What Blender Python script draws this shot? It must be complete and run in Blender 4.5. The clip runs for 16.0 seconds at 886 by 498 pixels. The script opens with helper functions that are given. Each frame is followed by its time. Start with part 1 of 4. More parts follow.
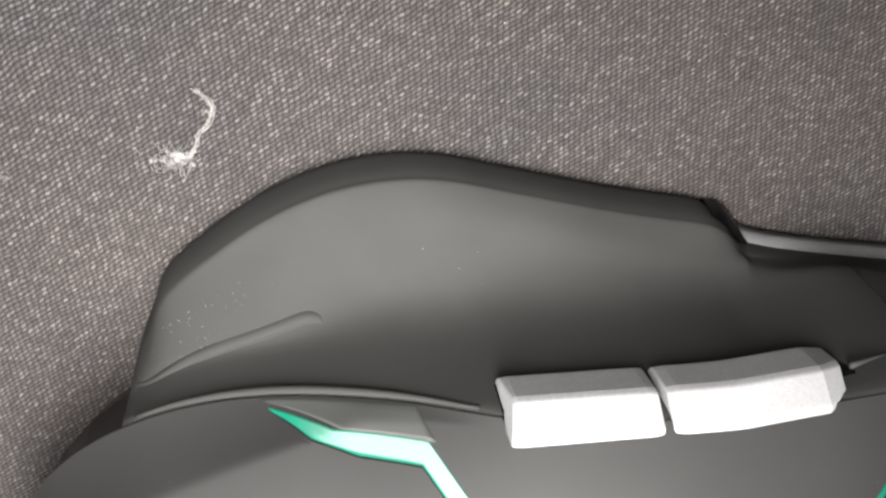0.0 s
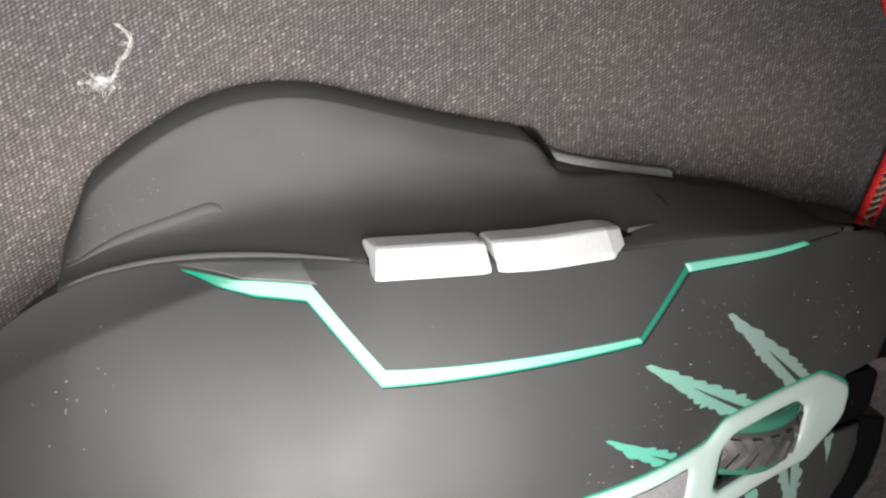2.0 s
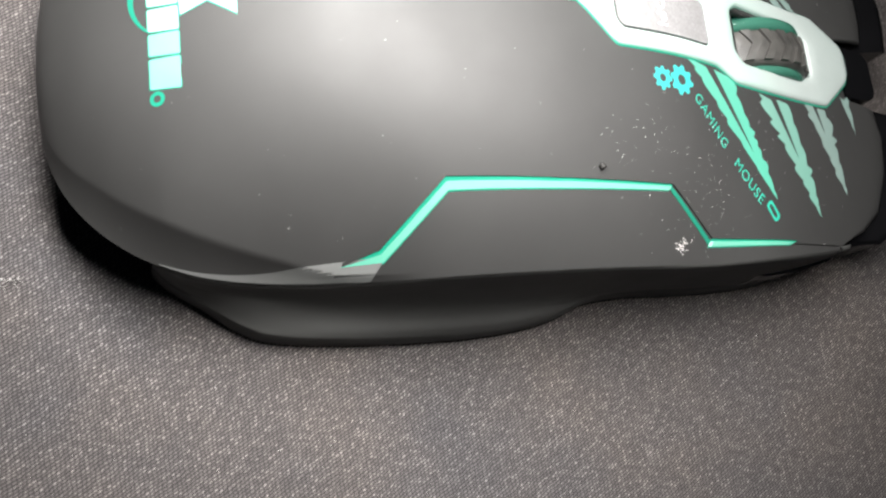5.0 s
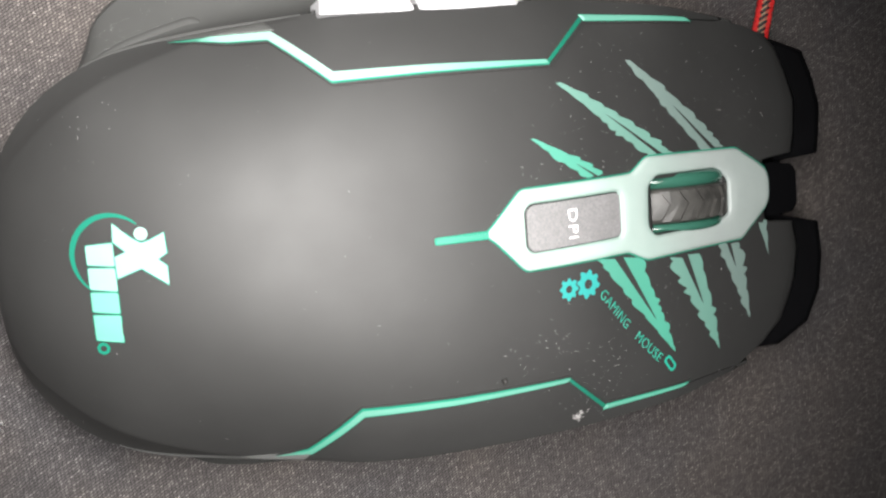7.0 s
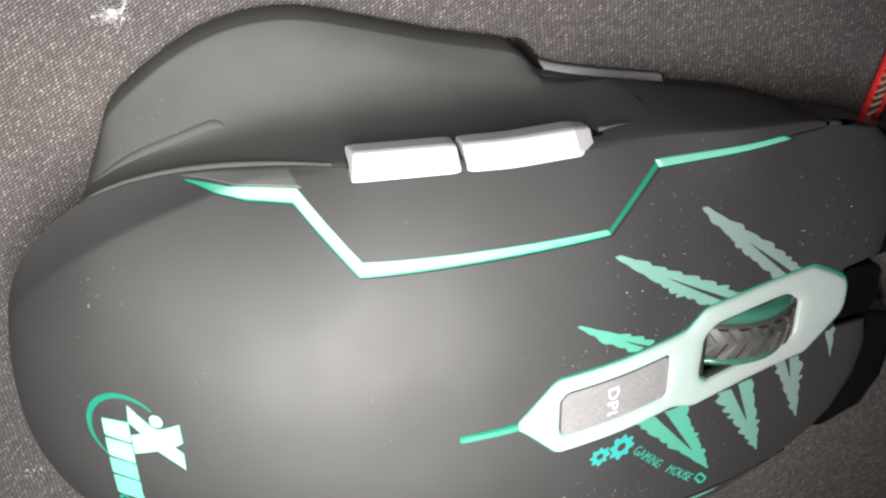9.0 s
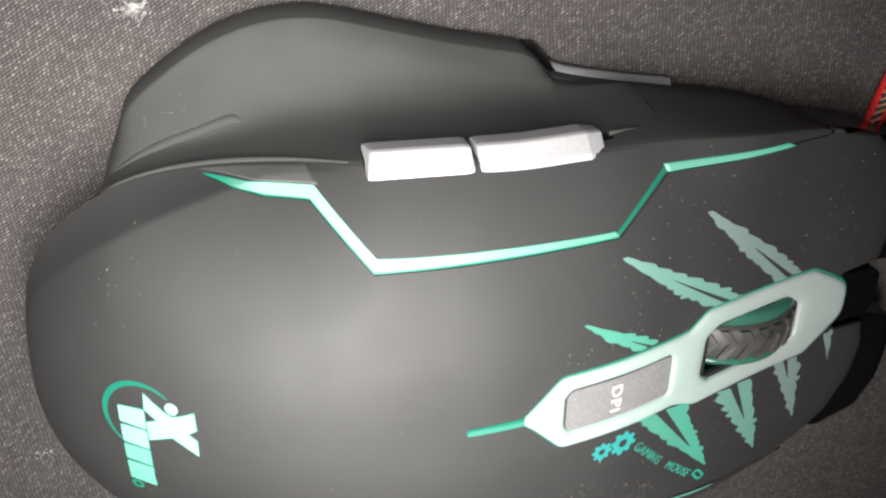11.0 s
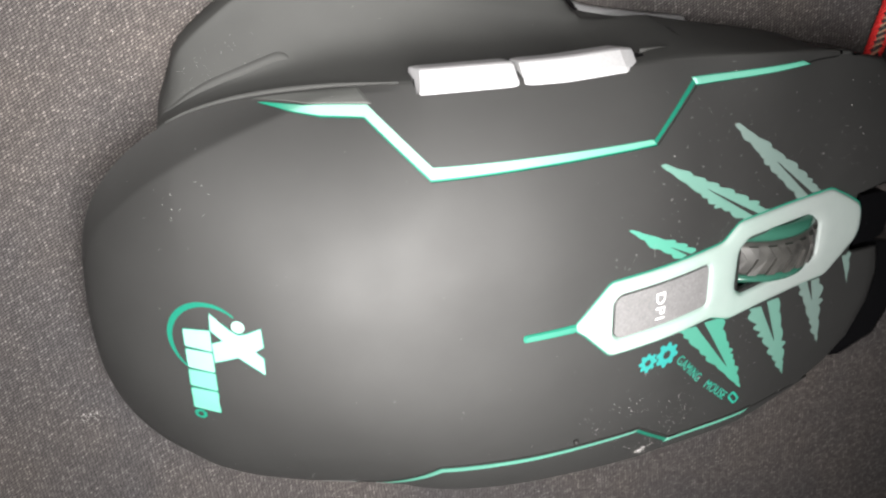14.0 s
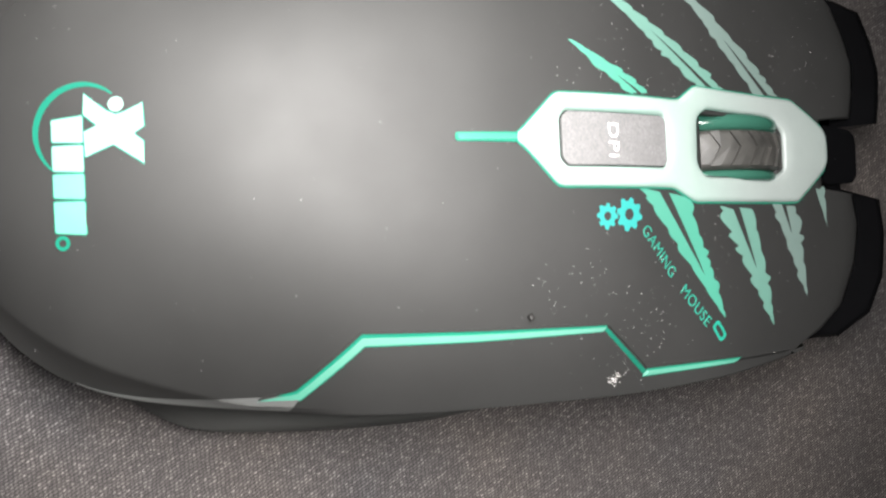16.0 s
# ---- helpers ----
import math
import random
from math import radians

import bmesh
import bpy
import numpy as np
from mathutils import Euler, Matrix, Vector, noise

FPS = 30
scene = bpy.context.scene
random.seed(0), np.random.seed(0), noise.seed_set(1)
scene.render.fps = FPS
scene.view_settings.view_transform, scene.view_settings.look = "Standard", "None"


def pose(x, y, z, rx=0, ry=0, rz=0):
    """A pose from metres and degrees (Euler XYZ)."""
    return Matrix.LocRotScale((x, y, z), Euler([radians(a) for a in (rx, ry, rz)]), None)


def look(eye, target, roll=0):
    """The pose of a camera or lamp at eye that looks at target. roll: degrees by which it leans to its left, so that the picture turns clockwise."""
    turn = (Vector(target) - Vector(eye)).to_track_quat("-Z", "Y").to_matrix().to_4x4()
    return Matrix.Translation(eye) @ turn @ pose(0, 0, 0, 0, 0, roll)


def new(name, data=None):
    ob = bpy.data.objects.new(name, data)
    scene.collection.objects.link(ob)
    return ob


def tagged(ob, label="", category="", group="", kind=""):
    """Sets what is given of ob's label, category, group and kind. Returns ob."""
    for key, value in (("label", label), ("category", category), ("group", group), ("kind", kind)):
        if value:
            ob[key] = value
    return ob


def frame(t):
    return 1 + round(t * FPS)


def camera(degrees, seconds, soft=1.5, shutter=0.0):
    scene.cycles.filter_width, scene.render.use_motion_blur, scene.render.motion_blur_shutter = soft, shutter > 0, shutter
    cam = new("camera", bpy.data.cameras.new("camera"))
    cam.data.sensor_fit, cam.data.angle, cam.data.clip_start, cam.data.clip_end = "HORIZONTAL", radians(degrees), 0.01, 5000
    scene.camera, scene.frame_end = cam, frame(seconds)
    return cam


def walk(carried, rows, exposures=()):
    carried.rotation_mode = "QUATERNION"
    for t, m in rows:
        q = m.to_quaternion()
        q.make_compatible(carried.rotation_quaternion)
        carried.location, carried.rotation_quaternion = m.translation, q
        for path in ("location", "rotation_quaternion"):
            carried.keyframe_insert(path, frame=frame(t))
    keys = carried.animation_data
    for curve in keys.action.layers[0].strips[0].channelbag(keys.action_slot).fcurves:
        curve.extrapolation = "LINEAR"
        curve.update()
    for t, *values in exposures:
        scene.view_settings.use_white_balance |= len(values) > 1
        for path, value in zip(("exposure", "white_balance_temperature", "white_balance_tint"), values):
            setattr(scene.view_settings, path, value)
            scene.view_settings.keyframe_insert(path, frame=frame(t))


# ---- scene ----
# ---------------------------------------------------------------- camera
cam = camera(49.7, 16.0, soft=2.3, shutter=0.2)
ROWS = [
    (0.0, -0.03158, 0.08177, 0.08728, -27.632, -8.504, -0.372),
    (0.5, -0.02532, 0.08176, 0.09316, -32.202, -4.429, -1.129),
    (1.0, -0.02696, 0.08197, 0.09675, -32.768, -4.446, -0.918),
    (1.5, -0.03158, 0.07895, 0.10146, -31.774, -7.259, 0.136),
    (2.0, -0.03745, 0.07495, 0.11755, -23.788, -16.242, 1.794),
    (2.5, -0.04314, 0.03330, 0.13726, -6.933, -16.270, -1.700),
    (3.0, -0.05269, -0.01117, 0.14036, 4.973, -18.837, -4.987),
    (3.5, -0.05948, -0.03573, 0.14300, 9.789, -17.597, -6.638),
    (4.0, -0.05790, -0.04447, 0.14240, 12.782, -17.452, -8.038),
    (4.2, -0.05683, -0.04714, 0.13830, 12.997, -17.273, -7.669),
    (6.3, -0.05305, -0.05338, 0.13371, 15.803, -16.561, -9.320),
    (6.5, -0.04772, -0.02978, 0.14784, 8.914, -16.702, -8.248),
    (7.0, -0.04065, 0.01392, 0.15657, -5.052, -16.572, -6.434),
    (7.5, -0.03442, 0.04768, 0.15832, -16.811, -13.676, -5.795),
    (8.0, -0.02466, 0.05995, 0.14206, -20.461, -13.246, -4.163),
    (8.5, -0.02525, 0.06935, 0.13534, -24.965, -12.404, -3.281),
    (8.7, -0.02506, 0.07440, 0.13198, -26.095, -11.760, -2.988),
    (10.8, -0.02773, 0.07240, 0.12958, -26.730, -10.380, -1.537),
    (11.0, -0.02769, 0.07682, 0.13239, -27.354, -11.035, -1.258),
    (11.5, -0.02772, 0.07533, 0.13641, -25.878, -10.974, -2.383),
    (12.0, -0.03582, 0.06905, 0.13973, -26.135, -12.615, -3.295),
    (12.5, -0.04132, 0.06502, 0.14366, -25.261, -12.684, -3.650),
    (13.0, -0.03724, 0.07237, 0.14339, -24.663, -13.688, -3.221),
    (13.5, -0.04306, 0.06565, 0.14894, -23.500, -13.639, -3.458),
    (14.0, -0.04153, 0.06249, 0.14251, -23.312, -14.061, -3.131),
    (14.5, -0.03902, 0.05448, 0.13875, -18.153, -14.071, -3.039),
    (15.0, -0.04077, 0.03973, 0.14571, -13.820, -15.375, -3.079),
    (15.5, -0.04099, 0.01257, 0.14343, -5.224, -15.752, -3.991),
    (16.0, -0.03945, -0.01409, 0.13989, 2.164, -15.913, -4.285),
]
EXPOSURES = [(0.0, -0.25), (0.5, -0.2), (1.0, -0.25), (1.5, -0.28), (2.0, -0.25), (2.5, -0.3), (3.0, -0.3), (3.5, 0.25), (4.0, 0.45), (6.3, 0.5), (6.5, 0.15), (7.0, -0.15),
             (7.5, -0.2), (8.0, 0.14), (8.5, 0.06), (11.0, -0.3), (11.5, -0.3), (12.5, -0.36), (13.0, -0.28), (14.0, -0.15), (14.5, -0.07), (15.0, -0.3), (15.5, -0.22), (16.0, 0.1)]
walk(cam, [(t, pose(x, y, z, rx, ry, rz)) for t, x, y, z, rx, ry, rz in ROWS], EXPOSURES)

# ---------------------------------------------------------------- light
# a dark room: the only strong light is the small torch beside the lens
world = bpy.data.worlds.new("dark_room")
scene.world = world
world.use_nodes = True
world.node_tree.nodes["Background"].inputs[0].default_value = (0.8, 0.9, 1.0, 1)
world.node_tree.nodes["Background"].inputs[1].default_value = 0.012
torch_data = bpy.data.lights.new("torch", "AREA")
torch_data.shape, torch_data.size, torch_data.size_y, torch_data.energy = "ELLIPSE", 0.050, 0.175, 0.43
torch_data.color, torch_data.spread = (1.0, 0.97, 0.94), radians(90)
torch = new("torch", torch_data)
torch.matrix_world = look((-0.037, 0.034, 0.145), (-0.029, 0.014, 0.02), 0)

MM = 0.001


# ---------------------------------------------------------------- materials
class Nodes:
    """A short hand for a procedural material."""

    def __init__(self, name, rough=0.5, metal=0.0, spec=0.5):
        self.mat = bpy.data.materials.new(name)
        self.mat.use_nodes = True
        self.tree = self.mat.node_tree
        self.bsdf = self.tree.nodes["Principled BSDF"]
        self.bsdf.inputs["Roughness"].default_value = rough
        self.bsdf.inputs["Metallic"].default_value = metal
        self.bsdf.inputs["Specular IOR Level"].default_value = spec
        self.co = self.node("ShaderNodeTexCoord").outputs["Object"]

    def node(self, kind, operation=None, data_type=None, blend_type=None, interpolation_type=None):
        n = self.tree.nodes.new(kind)
        if operation:
            n.operation = operation
        if data_type:
            n.data_type = data_type
        if blend_type:
            n.blend_type = blend_type
        if interpolation_type:
            n.interpolation_type = interpolation_type
        return n

    def link(self, a, b):
        self.tree.links.new(a, b)

    def noise(self, scale, detail=3.0, rough=0.6, co=None):
        n = self.node("ShaderNodeTexNoise")
        n.inputs["Scale"].default_value, n.inputs["Detail"].default_value = scale, detail
        n.inputs["Roughness"].default_value = rough
        self.link(co or self.co, n.inputs["Vector"])
        return n.outputs["Fac"]

    def ramp(self, fac, *stops):
        n = self.node("ShaderNodeValToRGB")
        n.color_ramp.elements[0].position, n.color_ramp.elements[0].color = stops[0][0], (*stops[0][1], 1)
        n.color_ramp.elements[1].position, n.color_ramp.elements[1].color = stops[-1][0], (*stops[-1][1], 1)
        for place, colour in stops[1:-1]:
            n.color_ramp.elements.new(place).color = (*colour, 1)
        self.link(fac, n.inputs["Fac"])
        return n.outputs["Color"]

    def math(self, how, a, b=None):
        n = self.node("ShaderNodeMath", operation=how)
        for slot, v in zip(n.inputs, (a, b)):
            if v is None:
                continue
            if isinstance(v, (int, float)):
                slot.default_value = v
            else:
                self.link(v, slot)
        return n.outputs[0]

    def mix(self, fac, a, b, how="MIX"):
        n = self.node("ShaderNodeMix", data_type="RGBA", blend_type=how)
        for slot, v in ((n.inputs[0], fac), (n.inputs[6], a), (n.inputs[7], b)):
            if isinstance(v, (int, float)):
                slot.default_value = v
            elif isinstance(v, tuple):
                slot.default_value = (*v, 1)
            else:
                self.link(v, slot)
        return n.outputs[2]

    def bump(self, height, strength, distance):
        n = self.node("ShaderNodeBump")
        n.inputs["Strength"].default_value, n.inputs["Distance"].default_value = strength, distance
        self.link(height, n.inputs["Height"])
        self.link(n.outputs["Normal"], self.bsdf.inputs["Normal"])

    def colour(self, socket):
        if isinstance(socket, tuple):
            self.bsdf.inputs["Base Color"].default_value = (*socket, 1)
        else:
            self.link(socket, self.bsdf.inputs["Base Color"])

    def rough(self, socket):
        self.link(socket, self.bsdf.inputs["Roughness"])

    def glow(self, colour, strength):
        self.bsdf.inputs["Emission Color"].default_value = (*colour, 1)
        self.bsdf.inputs["Emission Strength"].default_value = strength


def soft_touch(name, low, high, rough, spec=0.5):
    """Rubberised black plastic: faint smudges, fine grain and a broad sheen."""
    m = Nodes(name, rough, spec=spec)
    smear = m.noise(70, 4)
    m.colour(m.ramp(smear, (0.3, low), (0.7, high)))
    r = m.node("ShaderNodeMapRange")
    m.link(m.noise(160, 3), r.inputs["Value"])
    r.inputs["To Min"].default_value, r.inputs["To Max"].default_value = rough - 0.05, rough + 0.06
    m.rough(r.outputs[0])
    m.bump(m.noise(9000, 2), 0.15, 0.00003)
    return m.mat


SHELL = soft_touch("soft_touch_black", (0.0155, 0.0155, 0.0151), (0.0195, 0.0195, 0.019), 0.67, 0.6)
SIDE = soft_touch("rubber_side_black", (0.033, 0.0335, 0.0325), (0.041, 0.0415, 0.040), 0.74, 0.28)
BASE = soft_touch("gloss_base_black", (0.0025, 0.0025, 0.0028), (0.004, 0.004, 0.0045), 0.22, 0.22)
DARK = soft_touch("pit_black", (0.003, 0.003, 0.003), (0.005, 0.005, 0.005), 0.6)


def lit_plastic(name, base, glow, strength, rough=0.35, fade=None, tint=None):
    """Milky plastic with a green lamp behind it; the lamp reaches some places better."""
    m = Nodes(name, rough, spec=0.4)
    m.colour(m.ramp(m.noise(220, 3), (0.3, tuple(c * 0.93 for c in base)), (0.7, base)))
    if tint:
        # the base colour runs from one tone to the other along x
        xyz = m.node("ShaderNodeSeparateXYZ")
        m.link(m.co, xyz.inputs[0])
        (x0, low), (x1, high) = tint
        t = m.node("ShaderNodeMapRange", interpolation_type="SMOOTHSTEP")
        m.link(xyz.outputs[0], t.inputs["Value"])
        t.inputs["From Min"].default_value, t.inputs["From Max"].default_value = x0, x1
        m.colour(m.mix(t.outputs[0], low, high))
    m.bsdf.inputs["Emission Color"].default_value = (*glow, 1)
    r = m.node("ShaderNodeMapRange")
    m.link(m.noise(60, 1), r.inputs["Value"])
    r.inputs["From Min"].default_value, r.inputs["From Max"].default_value = 0.3, 0.7
    r.inputs["To Min"].default_value, r.inputs["To Max"].default_value = strength * 0.8, strength * 1.2
    power = r.outputs[0]
    if fade:
        xyz = m.node("ShaderNodeSeparateXYZ")
        m.link(m.co, xyz.inputs[0])
        away = m.node("ShaderNodeMapRange", interpolation_type="SMOOTHSTEP")
        m.link(xyz.outputs[0], away.inputs["Value"])
        away.inputs["From Min"].default_value, away.inputs["From Max"].default_value = fade
        away.inputs["To Min"].default_value, away.inputs["To Max"].default_value = 1.0, 0.12
        power = m.math("MULTIPLY", power, away.outputs[0])
    m.link(power, m.bsdf.inputs["Emission Strength"])
    m.bump(m.noise(3000, 2), 0.1, 0.00003)
    return m.mat


GREEN = (0.0, 0.62, 0.36)
# STRIP's tint paints in the torch's reflection: paler behind, greener ahead where it weakens
STRIP = lit_plastic("lit_strip", (0.20, 0.275, 0.25), GREEN, 0.36, tint=((-0.014, (0.20, 0.275, 0.25)), (0.012, (0.11, 0.235, 0.195))))
# the right strip: same milky plastic, darker and greener base
STRIP_RIGHT = lit_plastic("lit_right_strip", (0.10, 0.20, 0.168), GREEN, 0.38)
STRIP_EDGE = lit_plastic("lit_edge", (0.01, 0.12, 0.08), GREEN, 0.30)
STRIP_TAIL = lit_plastic("lit_tail", (0.20, 0.275, 0.25), GREEN, 0.42, tint=((-0.0365, (0.01, 0.13, 0.085)), (-0.0305, (0.20, 0.275, 0.25))))
STRIP_DEEP = lit_plastic("lit_deep_groove", (0.008, 0.09, 0.06), GREEN, 0.20)
RIM_GLOW = lit_plastic("lit_wheel_rim", (0.026, 0.085, 0.062), GREEN, 0.035, 0.2)
STEM = lit_plastic("lit_stem", (0.04, 0.16, 0.12), GREEN, 0.20)
BEZEL = lit_plastic("lit_bezel", (0.31, 0.335, 0.33), GREEN, 0.36, fade=(0.010, 0.046))
LOGO = lit_plastic("lit_logo", (0.20, 0.30, 0.275), GREEN, 0.55)
LOGO_MID = lit_plastic("lit_logo_mid", (0.12, 0.25, 0.21), GREEN, 0.58)
LOGO_DIM = lit_plastic("lit_logo_dim", (0.01, 0.09, 0.065), GREEN, 0.42)
CLAW_A = lit_plastic("lit_claw_bright", (0.07, 0.21, 0.165), GREEN, 0.26)
CLAW_B = lit_plastic("lit_claw_mid", (0.13, 0.23, 0.20), GREEN, 0.13)
CLAW_C = lit_plastic("lit_claw_dim", (0.155, 0.20, 0.19), GREEN, 0.05)
GEAR = lit_plastic("lit_cogwheel", (0.03, 0.17, 0.16), (0.0, 0.58, 0.52), 0.52)
PRINT = lit_plastic("lit_print", (0.02, 0.14, 0.105), (0.0, 0.6, 0.40), 0.52)
WINDOW = lit_plastic("grey_light_guide", (0.15, 0.152, 0.15), GREEN, 0.004)
WINDOW_DARK = lit_plastic("smoky_light_guide", (0.058, 0.059, 0.057), GREEN, 0.004, 0.5)


def silver(name, low, high, rough, metal):
    """Silver paint with fine metal flakes."""
    m = Nodes(name, rough, metal)
    v = m.node("ShaderNodeTexVoronoi")
    v.inputs["Scale"].default_value = 5200
    m.link(m.co, v.inputs["Vector"])
    m.colour(m.mix(m.noise(300, 3), m.ramp(v.outputs["Color"], (0.1, low), (0.9, high)), low))
    m.bump(m.noise(6000, 2), 0.15, 0.00003)
    return m.mat


SILVER = silver("silver_button", (0.36, 0.36, 0.37), (0.50, 0.50, 0.51), 0.38, 0.0)
FLAKE = silver("grey_flake_paint", (0.135, 0.133, 0.135), (0.25, 0.247, 0.25), 0.66, 0.05)
WHITE_PRINT = silver("white_print", (0.75, 0.75, 0.75), (0.85, 0.85, 0.85), 0.5, 0.0)
LEDGE = silver("grey_base_lip", (0.16, 0.16, 0.165), (0.21, 0.21, 0.21), 0.36, 0.0)


def rubber():
    m = Nodes("wheel_rubber", 0.5)
    m.colour(m.ramp(m.noise(500, 3), (0.3, (0.024, 0.0235, 0.022)), (0.7, (0.056, 0.054, 0.050))))
    m.bump(m.noise(2500, 2), 0.2, 0.00004)
    return m.mat


RUBBER = rubber()


def weave():
    """Charcoal upholstery cloth: rows of short threads, each row set off by half a thread."""
    m = Nodes("charcoal_weave", 0.85, spec=0.25)
    turn = m.node("ShaderNodeMapping")
    turn.inputs["Rotation"].default_value = (0, 0, radians(-3))
    warp = m.node("ShaderNodeTexNoise")
    warp.inputs["Scale"].default_value, warp.inputs["Detail"].default_value, warp.inputs["Roughness"].default_value = 260, 4.0, 0.72
    m.link(m.co, warp.inputs["Vector"])
    add = m.node("ShaderNodeVectorMath", operation="MULTIPLY_ADD")
    m.link(warp.outputs["Color"], add.inputs[0])
    add.inputs[1].default_value = (0.0010, 0.0010, 0)
    m.link(m.co, add.inputs[2])
    m.link(add.outputs[0], turn.inputs["Vector"])
    xyz = m.node("ShaderNodeSeparateXYZ")
    m.link(turn.outputs[0], xyz.inputs[0])
    u = m.math("MULTIPLY", xyz.outputs[1], 1 / (0.48 * MM))
    v = m.math("MULTIPLY", xyz.outputs[0], 1 / (0.58 * MM))
    row = m.math("FLOOR", v)
    across = m.math("FRACT", v)
    # each thread shows as a short slanting bead, set off from row to row
    slid = m.math("ADD", m.math("ADD", u, m.math("MULTIPLY", row, 0.38)), m.math("MULTIPLY", across, -0.60))
    spot = m.node("ShaderNodeCombineXYZ")
    m.link(m.math("FLOOR", slid), spot.inputs[0])
    m.link(row, spot.inputs[1])
    chance = m.node("ShaderNodeTexWhiteNoise")
    m.link(spot.outputs[0], chance.inputs["Vector"])
    bead = m.math("MULTIPLY", m.math("ADD", m.math("MULTIPLY", m.math("SINE", m.math("MULTIPLY", m.math("FRACT", slid), math.pi)), 0.78), 0.20), m.math("POWER", m.math("SINE", m.math("MULTIPLY", across, math.pi)), 0.28))
    glint = m.math("POWER", chance.outputs["Value"], 9.0)
    lot = m.math("ADD", m.math("ADD", m.math("MULTIPLY", chance.outputs["Value"], 0.26), 0.46), m.math("MULTIPLY", glint, 0.11))
    h = m.math("MULTIPLY", bead, lot)
    fibre = m.noise(3600, 3, 0.7)
    height = m.math("ADD", m.math("MULTIPLY", h, 0.8), m.math("MULTIPLY", fibre, 0.3))
    tone = m.math("MULTIPLY", h, m.math("ADD", m.math("MULTIPLY", fibre, 1.0), 0.45))
    thread = m.ramp(tone, (0.0, (0.006, 0.0057, 0.0058)), (0.28, (0.040, 0.0379, 0.0379)), (0.55, (0.088, 0.0838, 0.0835)), (0.95, (0.25, 0.24, 0.238)))
    worn = m.ramp(m.noise(22, 4), (0.3, (0.80, 0.80, 0.84)), (0.7, (1.22, 1.11, 1.02)))
    m.colour(m.mix(1.0, thread, worn, "MULTIPLY"))
    m.bump(height, 0.9, 0.0002)
    return m.mat


CLOTH = weave()


def plain(name, low, high, rough, scale=900):
    m = Nodes(name, rough)
    m.colour(m.ramp(m.noise(scale, 3), (0.3, low), (0.7, high)))
    return m.mat


LINT = plain("white_lint", (0.16, 0.153, 0.147), (0.36, 0.348, 0.34), 0.9, 1500)
DUST = plain("pale_dust", (0.2, 0.195, 0.19), (0.62, 0.61, 0.60), 0.8)
CRUMB = plain("dark_crumb", (0.004, 0.004, 0.004), (0.012, 0.011, 0.01), 0.7)
RED = plain("red_cable_yarn", (0.42, 0.010, 0.012), (0.62, 0.025, 0.022), 0.55, 2500)
TAN_YARN = plain("tan_cable_yarn", (0.22, 0.16, 0.10), (0.34, 0.26, 0.17), 0.7, 2500)
BLACK_YARN = plain("black_cable_yarn", (0.012, 0.011, 0.011), (0.03, 0.028, 0.028), 0.7, 2500)


# ---------------------------------------------------------------- mesh helpers
def part(name, bm, material, parent=None, label="", smooth=True):
    """One mesh object from a bmesh, under a thing or a part."""
    me = bpy.data.meshes.new(name)
    bmesh.ops.recalc_face_normals(bm, faces=bm.faces)
    bm.to_mesh(me)
    bm.free()
    me.materials.append(material)
    if smooth:
        me.polygons.foreach_set("use_smooth", [True] * len(me.polygons))
    ob = new(name, me)
    if parent:
        ob.parent = parent
    if label:
        ob["label"] = label
    return ob


def smoothed(ob, width, segments=2, angle=35):
    b = ob.modifiers.new("bevel", "BEVEL")
    b.width, b.segments, b.limit_method, b.angle_limit = width, segments, "ANGLE", radians(angle)
    return ob


def curve_at(x, xs, ys):
    """A smooth curve through stations that never overshoots them."""
    if x <= xs[0]:
        return ys[0]
    if x >= xs[-1]:
        return ys[-1]
    i = max(k for k in range(len(xs) - 1) if xs[k] <= x)

    def slope(k):
        if k in (0, len(xs) - 1):
            a, b = max(k - 1, 0), min(k + 1, len(xs) - 1)
            return (ys[b] - ys[a]) / (xs[b] - xs[a])
        a = (ys[k] - ys[k - 1]) / (xs[k] - xs[k - 1])
        b = (ys[k + 1] - ys[k]) / (xs[k + 1] - xs[k])
        return 0.0 if a * b <= 0 else 2 * a * b / (a + b)

    h = xs[i + 1] - xs[i]
    t = (x - xs[i]) / h
    return ((2 * t**3 - 3 * t * t + 1) * ys[i] + (t**3 - 2 * t * t + t) * slope(i) * h
            + (3 * t * t - 2 * t**3) * ys[i + 1] + (t**3 - t * t) * slope(i + 1) * h)


# The shell, in millimetres: nose at +x, thumb side at +y.
HEEL = -64.4
SPINE_X = (HEEL, -63.7, -61.4, -57.6, -51.4, -45, -38, -30, -20, -7.5, 6, 15.4, 24.5, 34, 43.3, 50.8, 60, 68)
SPINE_Z = (11.5, 15.6, 19.6, 23.8, 28.3, 32.2, 35.3, 37.4, 38.5, 38.2, 36.1, 33.6, 29.7, 25.5, 21.6, 18.9, 16.1, 13.9)
RIM_X = (HEEL, -64.1, -63.3, -61.2, -57.9, -53.5, -51.0, -45, -38, -30, -24.1, -17.6, -4, 13.3, 21.2, 34, 45, 55, 62, 68)
RIM_Y = (0, 6.2, 11.6, 16.7, 21.1, 24.9, 26.4, 28.8, 30.0, 30.9, 31.3, 31.8, 32.0, 32.0, 31.8, 31.0, 29.8, 28.2, 26, 21.5)
RIM_Z = (11.5, 11.6, 11.8, 12.4, 13.3, 14.3, 14.8, 15.5, 16.5, 19.0, 21.2, 25.0, 26.8, 25.8, 24.2, 22.6, 18.6, 15.5, 13.4, 12.0)
STEP = 0.25
TABLE_X = np.arange(HEEL, 70, STEP)


